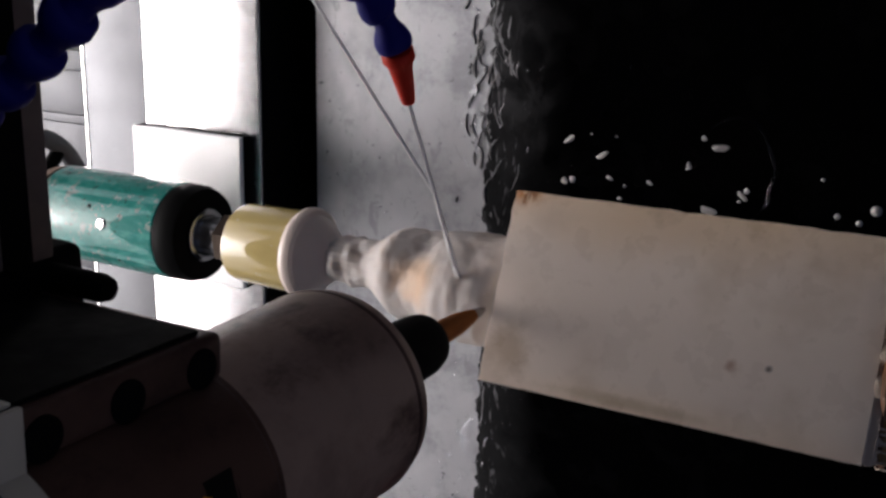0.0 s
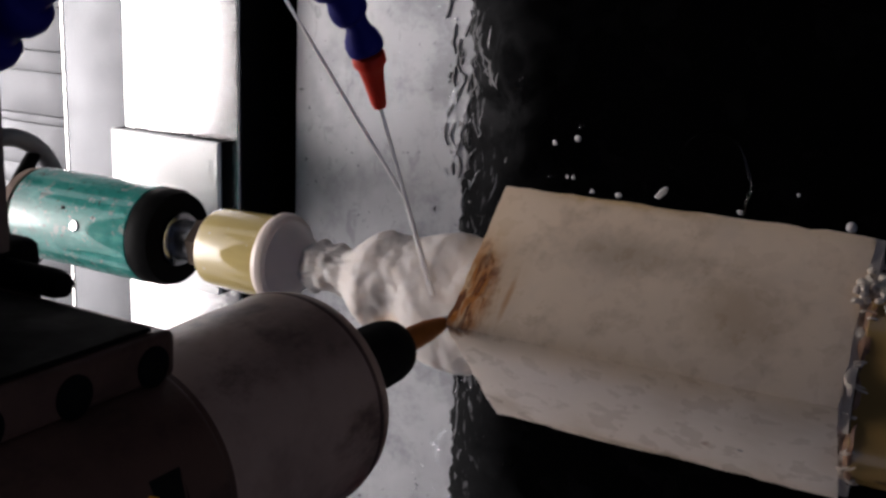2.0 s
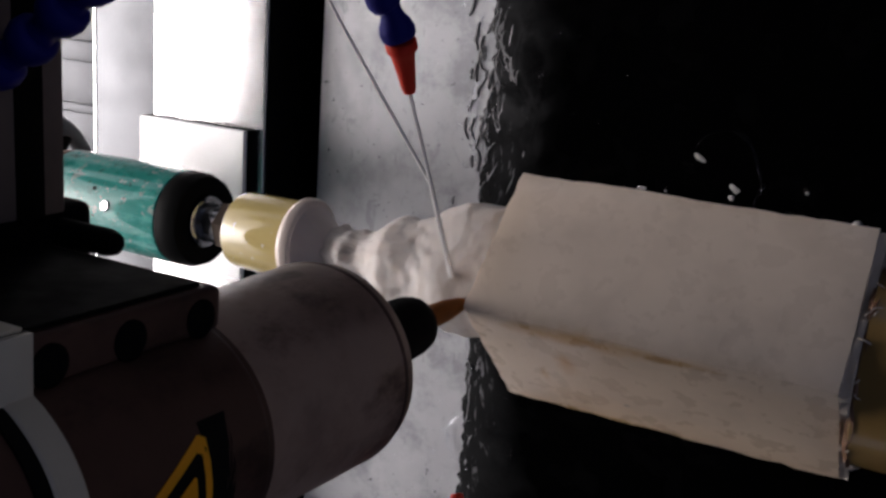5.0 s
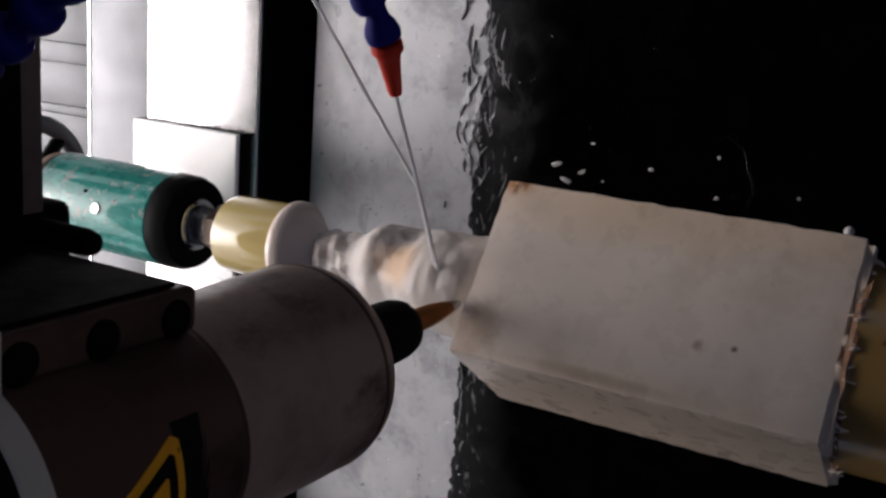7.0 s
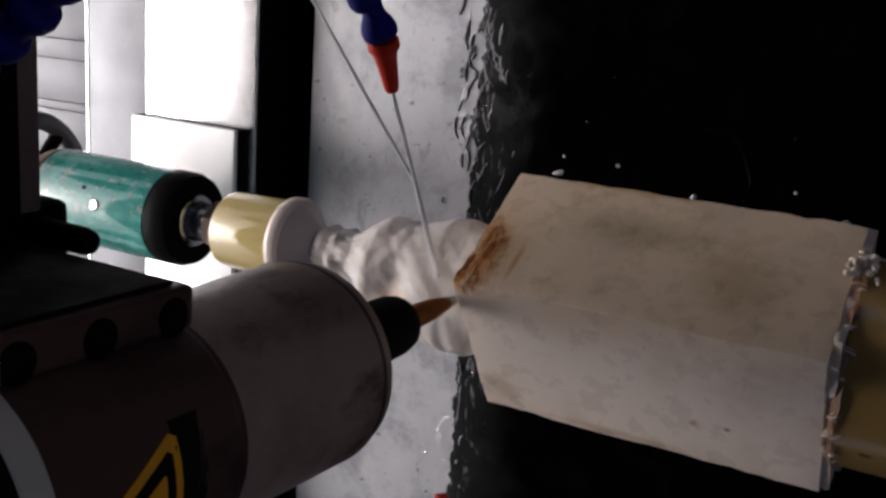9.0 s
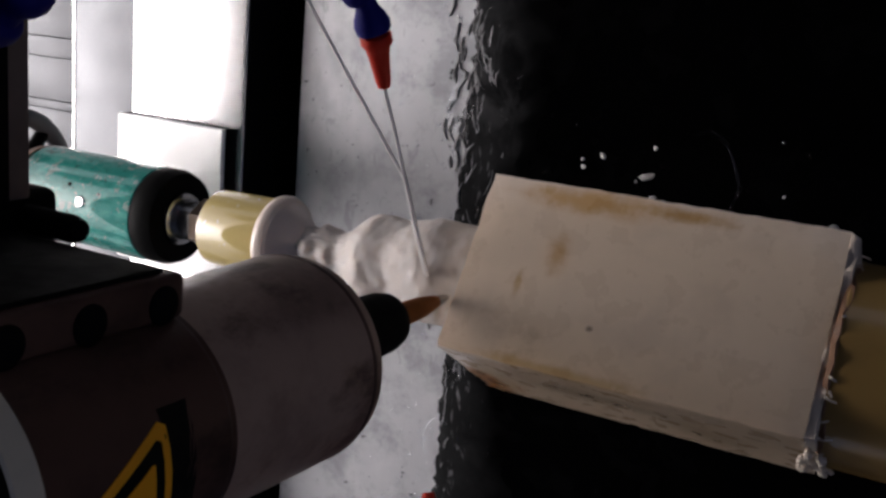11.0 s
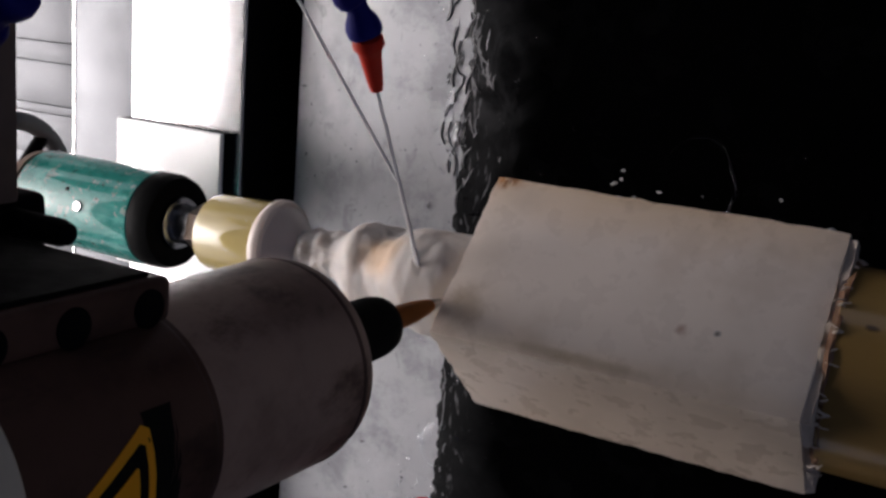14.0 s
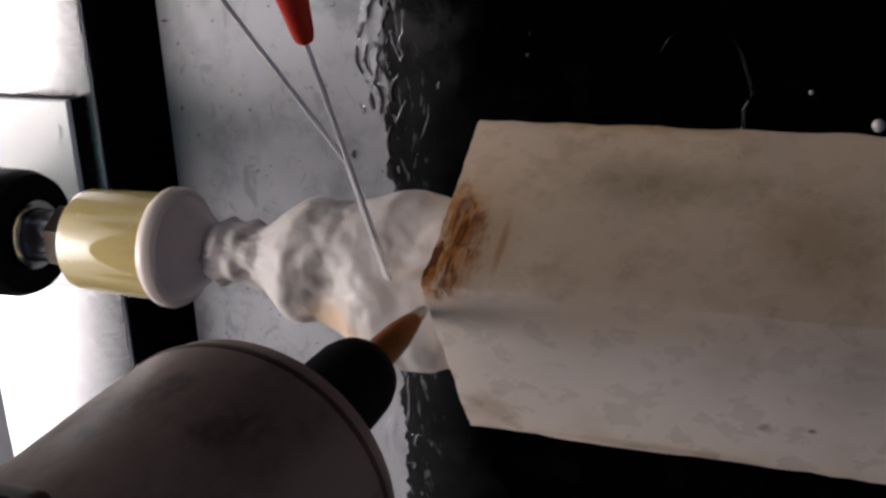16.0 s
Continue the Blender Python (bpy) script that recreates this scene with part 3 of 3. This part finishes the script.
def holder():
    hold = empty("nylon_holder", 0, 0, AX_Z)
    part("cylinder", lathe([(0.1722, 0), (0.1722, 0.0440), (0.1735, 0.0462), (0.30, 0.0466), (0.302, 0.045), (0.302, 0)], ALONG_X, 96), M_NYLON, hold, "amber nylon cylinder")
    # resin and glue squeezed out between stone and holder
    rng = random.Random(8)
    bm = bmesh.new()
    n = 90
    rings = []
    for x, r0 in ((0.1705, 0.038), (0.1715, 0.0446), (0.1735, 0.0466), (0.1752, 0.0460)):
        rings.append([bm.verts.new((x + 0.0012 * noise.noise(Vector((k * 0.5, x * 900, 0))), (r0 + 0.003 * noise.noise(Vector((k * 0.35, x * 500, 3)))) * math.cos(2 * math.pi * k / n), (r0 + 0.003 * noise.noise(Vector((k * 0.35, x * 500, 3)))) * math.sin(2 * math.pi * k / n))) for k in range(n)])
    for a, b in zip(rings, rings[1:]):
        for k in range(n):
            bm.faces.new((a[k], a[(k + 1) % n], b[(k + 1) % n], b[k]))
    bm.faces.new(rings[0])
    bm.faces.new(rings[-1])
    part("resin_bead", bm, M_RESIN, hold, "red brown resin squeezed from the joint")
    bm = box(0.1688, 0.1728, -0.0445, 0.0435, -0.0392, 0.0392)
    bmesh.ops.subdivide_edges(bm, edges=bm.edges[:], cuts=22, use_grid_fill=True)
    for v in bm.verts:
        c = v.co.copy()
        v.co += Vector((0.0006 * noise.noise(c * 260), 0.0034 * noise.noise(c * 150) * (abs(c.y) > 0.04), 0.0034 * noise.noise(c * 150 + Vector((5, 5, 5))) * (abs(c.z) > 0.036)))
    part("glue_layer", bm, M_GLUE, hold, "ragged pale glue layer")
    def shred(a, r, x, slide, swing, w):
        p = Vector((x, r * math.cos(a), r * math.sin(a)))
        d = Vector((slide, -swing * math.sin(a), swing * math.cos(a)))
        path = catmull([p - d * 0.5, p + Vector((0, 0.001 * math.cos(a), 0.001 * math.sin(a))), p + d * 0.6], 4)
        part("glue_shred", tube(path, lambda s: w * (0.45 + 0.55 * math.sin(math.pi * min(1.0, 0.15 + s * 0.85)) + 0.15 * math.sin(9 * s)), 8), M_GLUE, hold)

    for k in range(40):
        shred(rng.uniform(0, 2 * math.pi), 0.0458 + rng.uniform(0, 0.0018), 0.1725 + rng.uniform(-0.001, 0.003), rng.uniform(0.001, 0.006), rng.uniform(-0.0025, 0.0025), rng.uniform(0.0003, 0.0008))
    # a ragged clump hanging at one corner
    for k in range(26):
        shred(radians(-16 + rng.gauss(0, 6)), 0.0480 + rng.uniform(-0.002, 0.004), 0.1725 + rng.gauss(0, 0.0035), rng.uniform(-0.004, 0.004), rng.uniform(-0.0035, 0.0035), rng.uniform(0.0010, 0.0021))
    return tagged(hold, "amber nylon holder glued to the stone with ragged resin", "holder")


# ---- the spindle and its mount ----
def lean_pose(z):
    """A place on the spindle's axis, which leans back a little from the cutter's tip."""
    return pose(SPX, SPY + (z - 0.95) * math.tan(radians(LEAN_BACK)), z, -LEAN_BACK)


def spindle():
    sp = empty("spindle_motor")
    sp.matrix_world = lean_pose(1.07)
    part("housing", lathe([(0.0, 0), (0.0, 0.030), (0.0006, 0.0362), (0.0032, 0.0388), (0.0075, 0.0397), (0.010, 0.0400), (0.030, 0.0396), (0.085, 0.0376), (0.42, 0.0376), (0.42, 0)], Matrix(), 112), M_BODY, sp, "stained aluminium housing with a rounded front edge")
    part("front_seam", lathe([(0.0086, 0.0396), (0.0088, 0.04015), (0.0104, 0.04025), (0.0108, 0.0399)], Matrix(), 112), M_MOUNT, sp, "rusty seam round the front edge")
    part("nose", lathe([(-0.026, 0), (-0.026, 0.0105), (-0.024, 0.0125), (0.001, 0.0130), (0.001, 0)], Matrix(), 56), M_BLACK, sp, "black nose")
    nut = part("collet_nut", lathe([(-0.0655, 0), (-0.0655, 0.0098), (-0.063, 0.0124), (-0.058, 0.0134), (-0.050, 0.0136), (-0.026, 0.0134), (-0.0255, 0)], Matrix(), 56), M_RUBBER, sp, "black collet nut")
    tool = part("cutter", lathe([(-0.1095, 0), (-0.1095, 0.0028), (-0.105, 0.0036), (-0.094, 0.0049), (-0.082, 0.0054), (-0.065, 0.0052), (-0.065, 0)], Matrix(), 32), M_TOOL, sp, "amber coated cutter shank")
    part("cutter_tip", lathe([(-0.1205, 0), (-0.1205, 0.0012), (-0.117, 0.0020), (-0.1085, 0.0030), (-0.1085, 0)], Matrix(), 24), M_TIP, tool, "grey diamond tip")
    tagged(sp, "upright stained aluminium spindle motor with a black collet nut and cutter", "spindle motor")


def on_cylinder(r, pts, bm, cx=0.0, cy=0.0):
    """A patch on an upright cylinder, from an outline of (degrees, height), as a fan of small faces."""
    c = (sum(p[0] for p in pts) / len(pts), sum(p[1] for p in pts) / len(pts))
    dense = []
    for p, q in zip(pts, pts[1:] + pts[:1]):
        for k in range(8):
            dense.append((p[0] + (q[0] - p[0]) * k / 8, p[1] + (q[1] - p[1]) * k / 8))
    rings = []
    for s in (1.0, 0.75, 0.5, 0.25):
        ring = []
        for a, h in dense:
            a, h = c[0] + (a - c[0]) * s, c[1] + (h - c[1]) * s
            ring.append(bm.verts.new((cx + r * math.cos(radians(a)), cy + r * math.sin(radians(a)), h)))
        rings.append(ring)
    mid = bm.verts.new((cx + r * math.cos(radians(c[0])), cy + r * math.sin(radians(c[0])), c[1]))
    n = len(dense)
    for a, b in zip(rings, rings[1:]):
        for k in range(n):
            bm.faces.new((a[k], a[(k + 1) % n], b[(k + 1) % n], b[k]))
    for k in range(n):
        bm.faces.new((rings[-1][k], rings[-1][(k + 1) % n], mid))
    # a little thickness towards the axis
    back = [bm.verts.new((cx + (v.co.x - cx) * (1 - 0.0004 / r), cy + (v.co.y - cy) * (1 - 0.0004 / r), v.co.z)) for v in rings[0]]
    for k in range(n):
        bm.faces.new((rings[0][k], back[k], back[(k + 1) % n], rings[0][(k + 1) % n]))
    return bm


def spindle_mount():
    mount = empty("spindle_mount")
    mount.matrix_world = lean_pose(1.15)
    part("clamp_ring", lathe([(0.0068, 0.0370), (0.0068, 0.0384), (0.0075, 0.0389), (0.0090, 0.0392), (0.2, 0.0392), (0.2, 0.0370)], Matrix(), 112), M_MOUNT, mount, "grimy cast clamp ring")
    part("ring_seam", lathe([(0.0040, 0.0372), (0.0042, 0.0380), (0.0067, 0.0382), (0.0067, 0.0372)], Matrix(), 96), M_MOUNT, mount, "dark grease line before the clamp")
    bm = box(-0.09, 0.0170, 0.0360, 0.0500, 0.0057, 0.2, 0.0032, 4)
    part("flange", bm, M_MOUNT, mount, "grimy clamp flange")
    # near-black over most of the flange's top, short of its front edge
    part("flange_top_strip", box(-0.09, 0.0140, 0.0501, 0.0516, 0.0125, 0.2, 0.0005), M_RUBBER, mount, "black strip over the top of the flange")
    for h in (0.0152, 0.0430, 0.0700):
        at = Matrix.Translation((0.0171, 0.0415, h)) @ ALONG_X
        bolt = part("bolt", lathe([(-0.001, 0.0059), (0.0004, 0.0058), (0.0007, 0.0052), (0.0008, 0.0036), (0.0008, 0)], at, 28), M_RUBBER, mount, "black socket bolt")
    R, apex, low, side = 0.0394, 28.0, 0.0338, 0.058
    turn = math.degrees(side / R)

    def triangle(inset, r, cut):
        """A corner-cut equilateral triangle on the ring, drawn in by inset all round."""
        c = Vector((side / 2, side * math.sqrt(3) / 6))
        k = 1 - inset / c.y
        tips = [c + (Vector(p) - c) * k for p in ((0, 0), (side, 0), (side / 2, side * math.sqrt(3) / 2))]
        flat = []
        for n in range(3):
            p, q, o = tips[n], tips[(n + 1) % 3], tips[n - 1]
            flat += [p + (o - p).normalized() * cut, p + (q - p).normalized() * cut]
        return on_cylinder(r, [(apex - math.degrees(p.x / R), low + p.y) for p in flat], bmesh.new())

    bm = on_cylinder(R, [(apex + 2.5, 0.0238), (apex - turn - 3, 0.0238), (apex - turn - 3, 0.0332), (apex + 2.5, 0.0350)], bmesh.new())
    label = part("warning_label", bm, M_LABEL, mount, "black warning label")
    part("triangle", triangle(0.0, R + 0.0002, 0.003), M_YELLOW, label, "amber warning triangle")
    part("triangle_line", triangle(0.0030, R + 0.0005, 0.0018), M_LABEL, label)
    part("triangle_field", triangle(0.0066, R + 0.0008, 0.0008), M_YELLOW, label)
    mid, up = apex - turn / 2, low + side * 0.29
    part("pictogram", on_cylinder(R + 0.0011, [(mid + 13, up - 0.0045), (mid + 2, up - 0.0085), (mid - 13, up - 0.006), (mid - 13, up + 0.004), (mid, up + 0.009), (mid + 11, up + 0.003)], bmesh.new()), M_LABEL, label)
    part("pale_band", lathe([(0.0758, 0.0391), (0.0758, 0.0400), (0.0766, 0.0407), (0.0842, 0.0407), (0.0850, 0.0400), (0.0850, 0.0391)], Matrix(), 96), M_WHITE, mount, "pale grey plastic band")
    part("black_sleeve", lathe([(0.0852, 0.0391), (0.0852, 0.0402), (0.0895, 0.0402), (0.0895, 0.0391)], Matrix(), 96), M_LABEL, mount, "black sleeve edge")
    part("pale_tab", box(0.0165, 0.0188, 0.0330, 0.0520, 0.0762, 0.0872, 0.0006), M_WHITE, mount, "pale grey tab of the band")
    part("pale_tab", box(-0.09, 0.0164, 0.0518, 0.0530, 0.0775, 0.0877, 0.0005), M_WHITE, mount, "pale grey band over the flange")
    tagged(mount, "grimy cast spindle clamp with black bolts and a warning label", "spindle mount")


def gantry():
    """The bridge over the bed that carries the spindle's carriage."""
    g = empty("gantry", -0.33, 0, BED)
    part("beam", box(-0.17, 0.135, -0.56, 0.56, 0.490, 0.760, 0.012, 3), M_BED, g, "grey painted bridge beam")
    for y in (-0.53, 0.53):
        part("post", box(-0.11, 0.105, y - 0.045, y + 0.045, 0.0, 0.4898, 0.008, 3), M_BED, g, "grey painted post on the bed")
    part("slide_plate", box(0.0, 0.1345, 0.06, 0.26, 0.7605, 0.95, 0.006, 2), M_BED, g, "upright slide behind the carriage")
    tagged(g, "grey painted machine gantry bridging the bed behind the spindle", "gantry")


def carriage():
    car = empty("spindle_carriage", -0.09, 0.1, 1.15)
    part("column_plate", box(0.0, 0.0345, -0.032, 0.14, 0.002, 0.03, 0.0015), M_COLUMN, car, "grimy brown plate")
    part("column_groove", box(0.0340, 0.0350, -0.0315, 0.1395, 0.0106, 0.0214, 0.0003), M_RUBBER, car, "black groove down the plate")
    part("column_cover", box(-0.10, 0.018, -0.032, 0.14, 0.0302, 0.16, 0.004), M_RUBBER, car, "black cover")
    part("arm", box(-0.03, 0.030, -0.053, -0.0325, 0.03, 0.16, 0.003), M_RUBBER, car, "black bracket")
    part("junction_block", box(-0.07, 0.033, -0.056, -0.030, -0.012, 0.029, 0.005, 3), M_RUBBER, car, "black junction block")
    part("gland_body", lathe([(-0.10, 0), (-0.10, 0.012), (0.030, 0.012), (0.034, 0.0095), (0.034, 0)], Matrix.Translation((0.0, -0.026, 0.012)) @ ALONG_X, 28), M_RUBBER, car, "black cable gland")
    part("cable_end", lathe([(0.02, 0.0046), (0.054, 0.0046), (0.0575, 0.0036), (0.059, 0)], Matrix.Translation((0.0, -0.0385, 0.0025)) @ ALONG_X, 24), M_RUBBER, car, "black rubber cable end")
    tagged(car, "dark spindle carriage plate with black cover and cable gland", "carriage")


# ---- coolant ----
HOSE = [(-0.085, 0.090, 1.180), (-0.060, 0.1115, 1.179), (-0.0360, 0.1270, 1.178), (-0.0200, 0.1390, 1.178), (-0.0085, 0.1480, 1.178), (-0.0010, 0.1560, 1.176),
        (0.004, 0.162, 1.165), (0.002, 0.172, 1.12), (-0.014, 0.166, 1.07), (-0.0215, 0.152, 1.035), (-0.0147, 0.1368, 1.0200), (-0.0137, 0.1268, 1.0165)]
NOZZLE_TOP, NOZZLE_TIP, JET_END = Vector((-0.0136, 0.1262, 1.0160)), Vector((-0.0158, 0.1045, 1.0025)), Vector((-0.0225, 0.0075, 0.937))


def nozzle(at, name, label):
    noz = empty(name)
    length = (NOZZLE_TIP - NOZZLE_TOP).length
    noz.matrix_world = at
    part("cone", lathe([(0, 0), (0, 0.0058), (0.001, 0.0066), (0.004, 0.0067), (0.0060, 0.0053), (0.010, 0.0046), (length - 0.002, 0.0032), (length, 0.0027), (length, 0.0014), (length - 0.006, 0.0014), (length - 0.006, 0)], Matrix(), 32), M_RED, noz)
    return tagged(noz, label, "nozzle")


def coolant():
    hose = empty("coolant_hose")
    path = catmull(HOSE, 14)
    dist = [0.0]
    for a, b in zip(path, path[1:]):
        dist.append(dist[-1] + (b - a).length)
    pitch, d, i = dist[-1] / round(dist[-1] / 0.0152), 0.0, 0
    beads = []
    while d < dist[-1] - 1e-6:
        while dist[i + 1] < d and i < len(dist) - 2:
            i += 1
        s = (d - dist[i]) / max(1e-9, dist[i + 1] - dist[i])
        beads.append(path[i].lerp(path[i + 1], s))
        d += pitch
    beads.append(path[-1])
    for a, b in zip(beads, beads[1:]):
        part("segment", lathe([(-0.0008, 0.0046), (-0.0004, 0.0062), (0.0008, 0.0072), (0.0038, 0.0076), (0.0070, 0.0067), (0.0098, 0.0050), (0.0120, 0.0045), (0.0150, 0.0046), (0.0166, 0.0054)], between(b, a), 24), M_BLUE, hose)
    tagged(hose, "jointed blue plastic coolant hose arching over the spindle", "coolant hose")
    nozzle(between(NOZZLE_TOP, NOZZLE_TIP), "coolant_nozzle", "red plastic coolant nozzle on the blue hose")
    low = empty("lower_hose")
    tip, back = Vector((0.0165, -0.0775, 0.992)), Vector((0.030, -0.106, 1.006))
    cone = [(0, 0), (0, 0.0058), (0.001, 0.0066), (0.004, 0.0067), (0.0065, 0.0055), (0.012, 0.0047), (0.0325, 0.0032), (0.0345, 0.0027), (0.0345, 0)]
    part("nozzle_cone", lathe(cone, between(back, tip), 32), M_RED, low, "red plastic nozzle cone")
    lp = catmull([back + (tip - back) * 0.1, back + Vector((0.008, -0.018, 0.010)), Vector((0.036, -0.125, 1.07)), Vector((0.022, -0.095, 1.17)), Vector((0.0, -0.040, 1.215))], 6)
    for a, b in zip(lp[::3], lp[3::3]):
        part("segment", lathe([(-0.001, 0.0048), (0.0, 0.0058), (0.004, 0.0075), (0.009, 0.0064), (0.012, 0.0048), ((b - a).length + 0.001, 0.0052)], between(a, b), 20), M_BLUE, low)
    tagged(low, "jointed blue plastic hose with a red nozzle aimed at the cutter", "coolant hose")
    # two straight streams of water
    rng = random.Random(3)
    meet = NOZZLE_TIP.lerp(JET_END, 0.45) + Vector((-0.0008, 0.0, -0.0006))
    for legs, r in (((NOZZLE_TIP, JET_END), 0.00085), ((Vector((-0.1287, 0.2456, 1.0220)), meet, JET_END + Vector((-0.0016, 0.0, -0.001))), 0.0008)):
        path = []
        for a, b in zip(legs, legs[1:]):
            path += [a.lerp(b, k / 30) + Vector((rng.uniform(-1, 1), rng.uniform(-1, 1), 0)) * 0.00012 for k in range(30)]
        path.append(legs[-1])
        tagged(finish("water_jet", tube(path, lambda s, r=r: r * (1 + 0.25 * s), 12), M_JET), "thin straight stream of cooling water striking the stone", "water jet")


# ---- water on the tray ----
def dome(r, h, seed, bm=None, at=(0, 0, 0)):
    prof = [(h * math.cos(q), r * math.sin(q)) for q in [math.pi / 2 * k / 6 for k in range(7)]]
    return lathe(prof + [(-0.0002, r), (-0.0002, 0)], Matrix.Translation(at) @ Matrix.Diagonal((1, 1 + 0.25 * noise.noise(Vector((seed, 1, 2))), 1, 1)), 18, bm)


def tray_water():
    for k, (x, y, r) in enumerate(((0.1465, 0.0385, 0.0030), (0.1275, 0.0330, 0.0017), (0.1388, 0.0307, 0.0018), (0.118, 0.052, 0.0010))):
        ob = tagged(finish("water_drop", dome(r, r * 0.75, k), M_FOAM), "clear bead of water standing on the wet tray", "water drop", "drops on the tray")
        ob.location = (x, y, TRAY + 0.0026)
    rng = random.Random(11)
    bm = bmesh.new()
    for k in range(260):
        x = rng.gauss(-0.085, 0.022) if k % 4 else rng.uniform(-0.06, 0.2)
        y = rng.uniform(-0.26, 0.14)
        r = 0.0004 + 0.0013 * rng.random() ** 3
        dome(r, r * 0.5, k, bm, (x, y, TRAY + (0.0026 if x > -0.078 else 0.0004)))
    tagged(finish("spatter", bm, M_WATER), "fine spatter of water beads on the steel tray", "spatter", kind="stuff")
    # thin ribbons that paint the ripples in the reflection's edge
    for nm, mat, label, n, side, lift in (("dark_ripple", M_RIPPLE_DARK, "dark ripple marks painted on the steel at the edge of the reflection", 40, -1, 0.0011), ("bright_ripple", M_RIPPLE_GREY, "grey ripple marks painted over the black reflection sheet", 44, 1, 0.0026)):
        bm = bmesh.new()
        for k in range(n):
            x = REFLECT_X + side * abs(rng.gauss(0, 0.010 if side < 0 else 0.012))
            y = rng.choice((rng.uniform(-0.26, 0.16), rng.gauss(0.075, 0.03)))
            w, tall = 0.00025 + 0.0006 * rng.random(), rng.choice((0.001, 0.002, 0.004, 0.007, 0.009))
            bend, slant, m = rng.uniform(-0.25, 0.25), rng.uniform(-0.5, 0.5), 10
            rows = []
            for q in range(m + 1):
                u = 2 * q / m - 1
                half = w * math.sqrt(max(0.02, 1 - u * u)) * (1 + 0.5 * noise.noise(Vector((k, u * 1.5, 4))))
                cx = x + slant * u * tall + bend * tall * (1 - u * u) * 2 + 0.0012 * noise.noise(Vector((u * 2, k, 9)))
                cy = y + tall * u
                rows.append([bm.verts.new((cx + f * half, cy, TRAY + h)) for f, h in ((-1, 0.0), (-1, lift), (0, lift + 0.00012), (1, lift), (1, 0.0))])
            for p, q in zip(rows, rows[1:]):
                for c in range(4):
                    bm.faces.new((p[c], p[c + 1], q[c + 1], q[c]))
            bm.faces.new(rows[0])
            bm.faces.new(rows[-1][::-1])
        tagged(finish(nm, bm, mat), label, "puddle", kind="stuff")
    # broken rims of standing ripples
    for cx, cy, rad, a0, a1, h in ((0.066, 0.052, 0.026, -70, 75, 0.0010), (0.070, 0.055, 0.020, 20, 150, 0.0007), (-0.075, 0.055, 0.016, 100, 260, 0.0008), (-0.072, 0.075, 0.023, 120, 235, 0.0007), (-0.082, -0.15, 0.012, 60, 290, 0.0008)):
        path = [Vector((cx + rad * (1 + 0.12 * noise.noise(Vector((q * 0.05, rad * 90, 1)))) * math.cos(radians(q)), cy + 1.3 * rad * math.sin(radians(q)), TRAY + 0.0026)) for q in [a0 + (a1 - a0) * k / 30 for k in range(31)]]
        tagged(finish("ripple_rim", tube(path, lambda s, h=h: h * (0.25 + 0.75 * math.sin(math.pi * s) * (0.7 + 0.5 * math.sin(s * 23))), 10), M_WATER), "curved ripple of water on the tray", "ripple", "ripples on the tray")


def flung_drops():
    """Drops thrown off the turning stone on to the tray behind it."""
    made, rng = [], random.Random(21)
    for k in range(22):
        r = rng.uniform(0.0006, 0.0022)
        bm = bmesh.new()
        bmesh.ops.create_icosphere(bm, subdivisions=2, radius=r)
        for v in bm.verts:
            v.co *= 1 + 0.6 * noise.noise(v.co * 500 + Vector((k, 0, 0)))
            v.co.z *= 0.45
            v.co.x *= 1.0 + 1.3 * (k % 3 == 0)
        made.append(tagged(finish("flung_drop", bm, M_FOAM), "white drop of water thrown off the turning stone", "water drop", "flung drops"))
    return made


shop()
machine_bed()
table_rail()
sheet_covers()
tailstock()
CUP = cup_centre()
STONE = stone_work()
HOLD = holder()
spindle()
spindle_mount()
gantry()
carriage()
coolant()
tray_water()
FLUNG = flung_drops()


def motions():
    for thing in (CUP, STONE, HOLD):
        walk(thing, [(t, pose(0, 0, AX_Z, a)) for t, a in SPIN])
    # each drop leaves the stone's far edge, lands on the tray and creeps there until the next throw
    rng = random.Random(5)
    for k, drop in enumerate(FLUNG):
        rows, t = [], 0.0
        while t < 16.0:
            x, far = rng.uniform(-0.03, 0.09), 0.018 + 0.05 * rng.random() ** 1.5
            rows.append((t, pose(x, far, TRAY + 0.003, 0, 0, rng.uniform(-40, 40))))
            stay = rng.uniform(0.4, 1.1)
            rows.append((min(16.0, t + stay), pose(x + rng.uniform(-0.006, 0.006), far + 0.004, TRAY + 0.0015, 0, 0, rng.uniform(-40, 40))))
            t += stay + 0.2
        if rows[-1][0] < 16.0:
            rows.append((16.0, rows[-1][1]))
        walk(drop, rows)


motions()
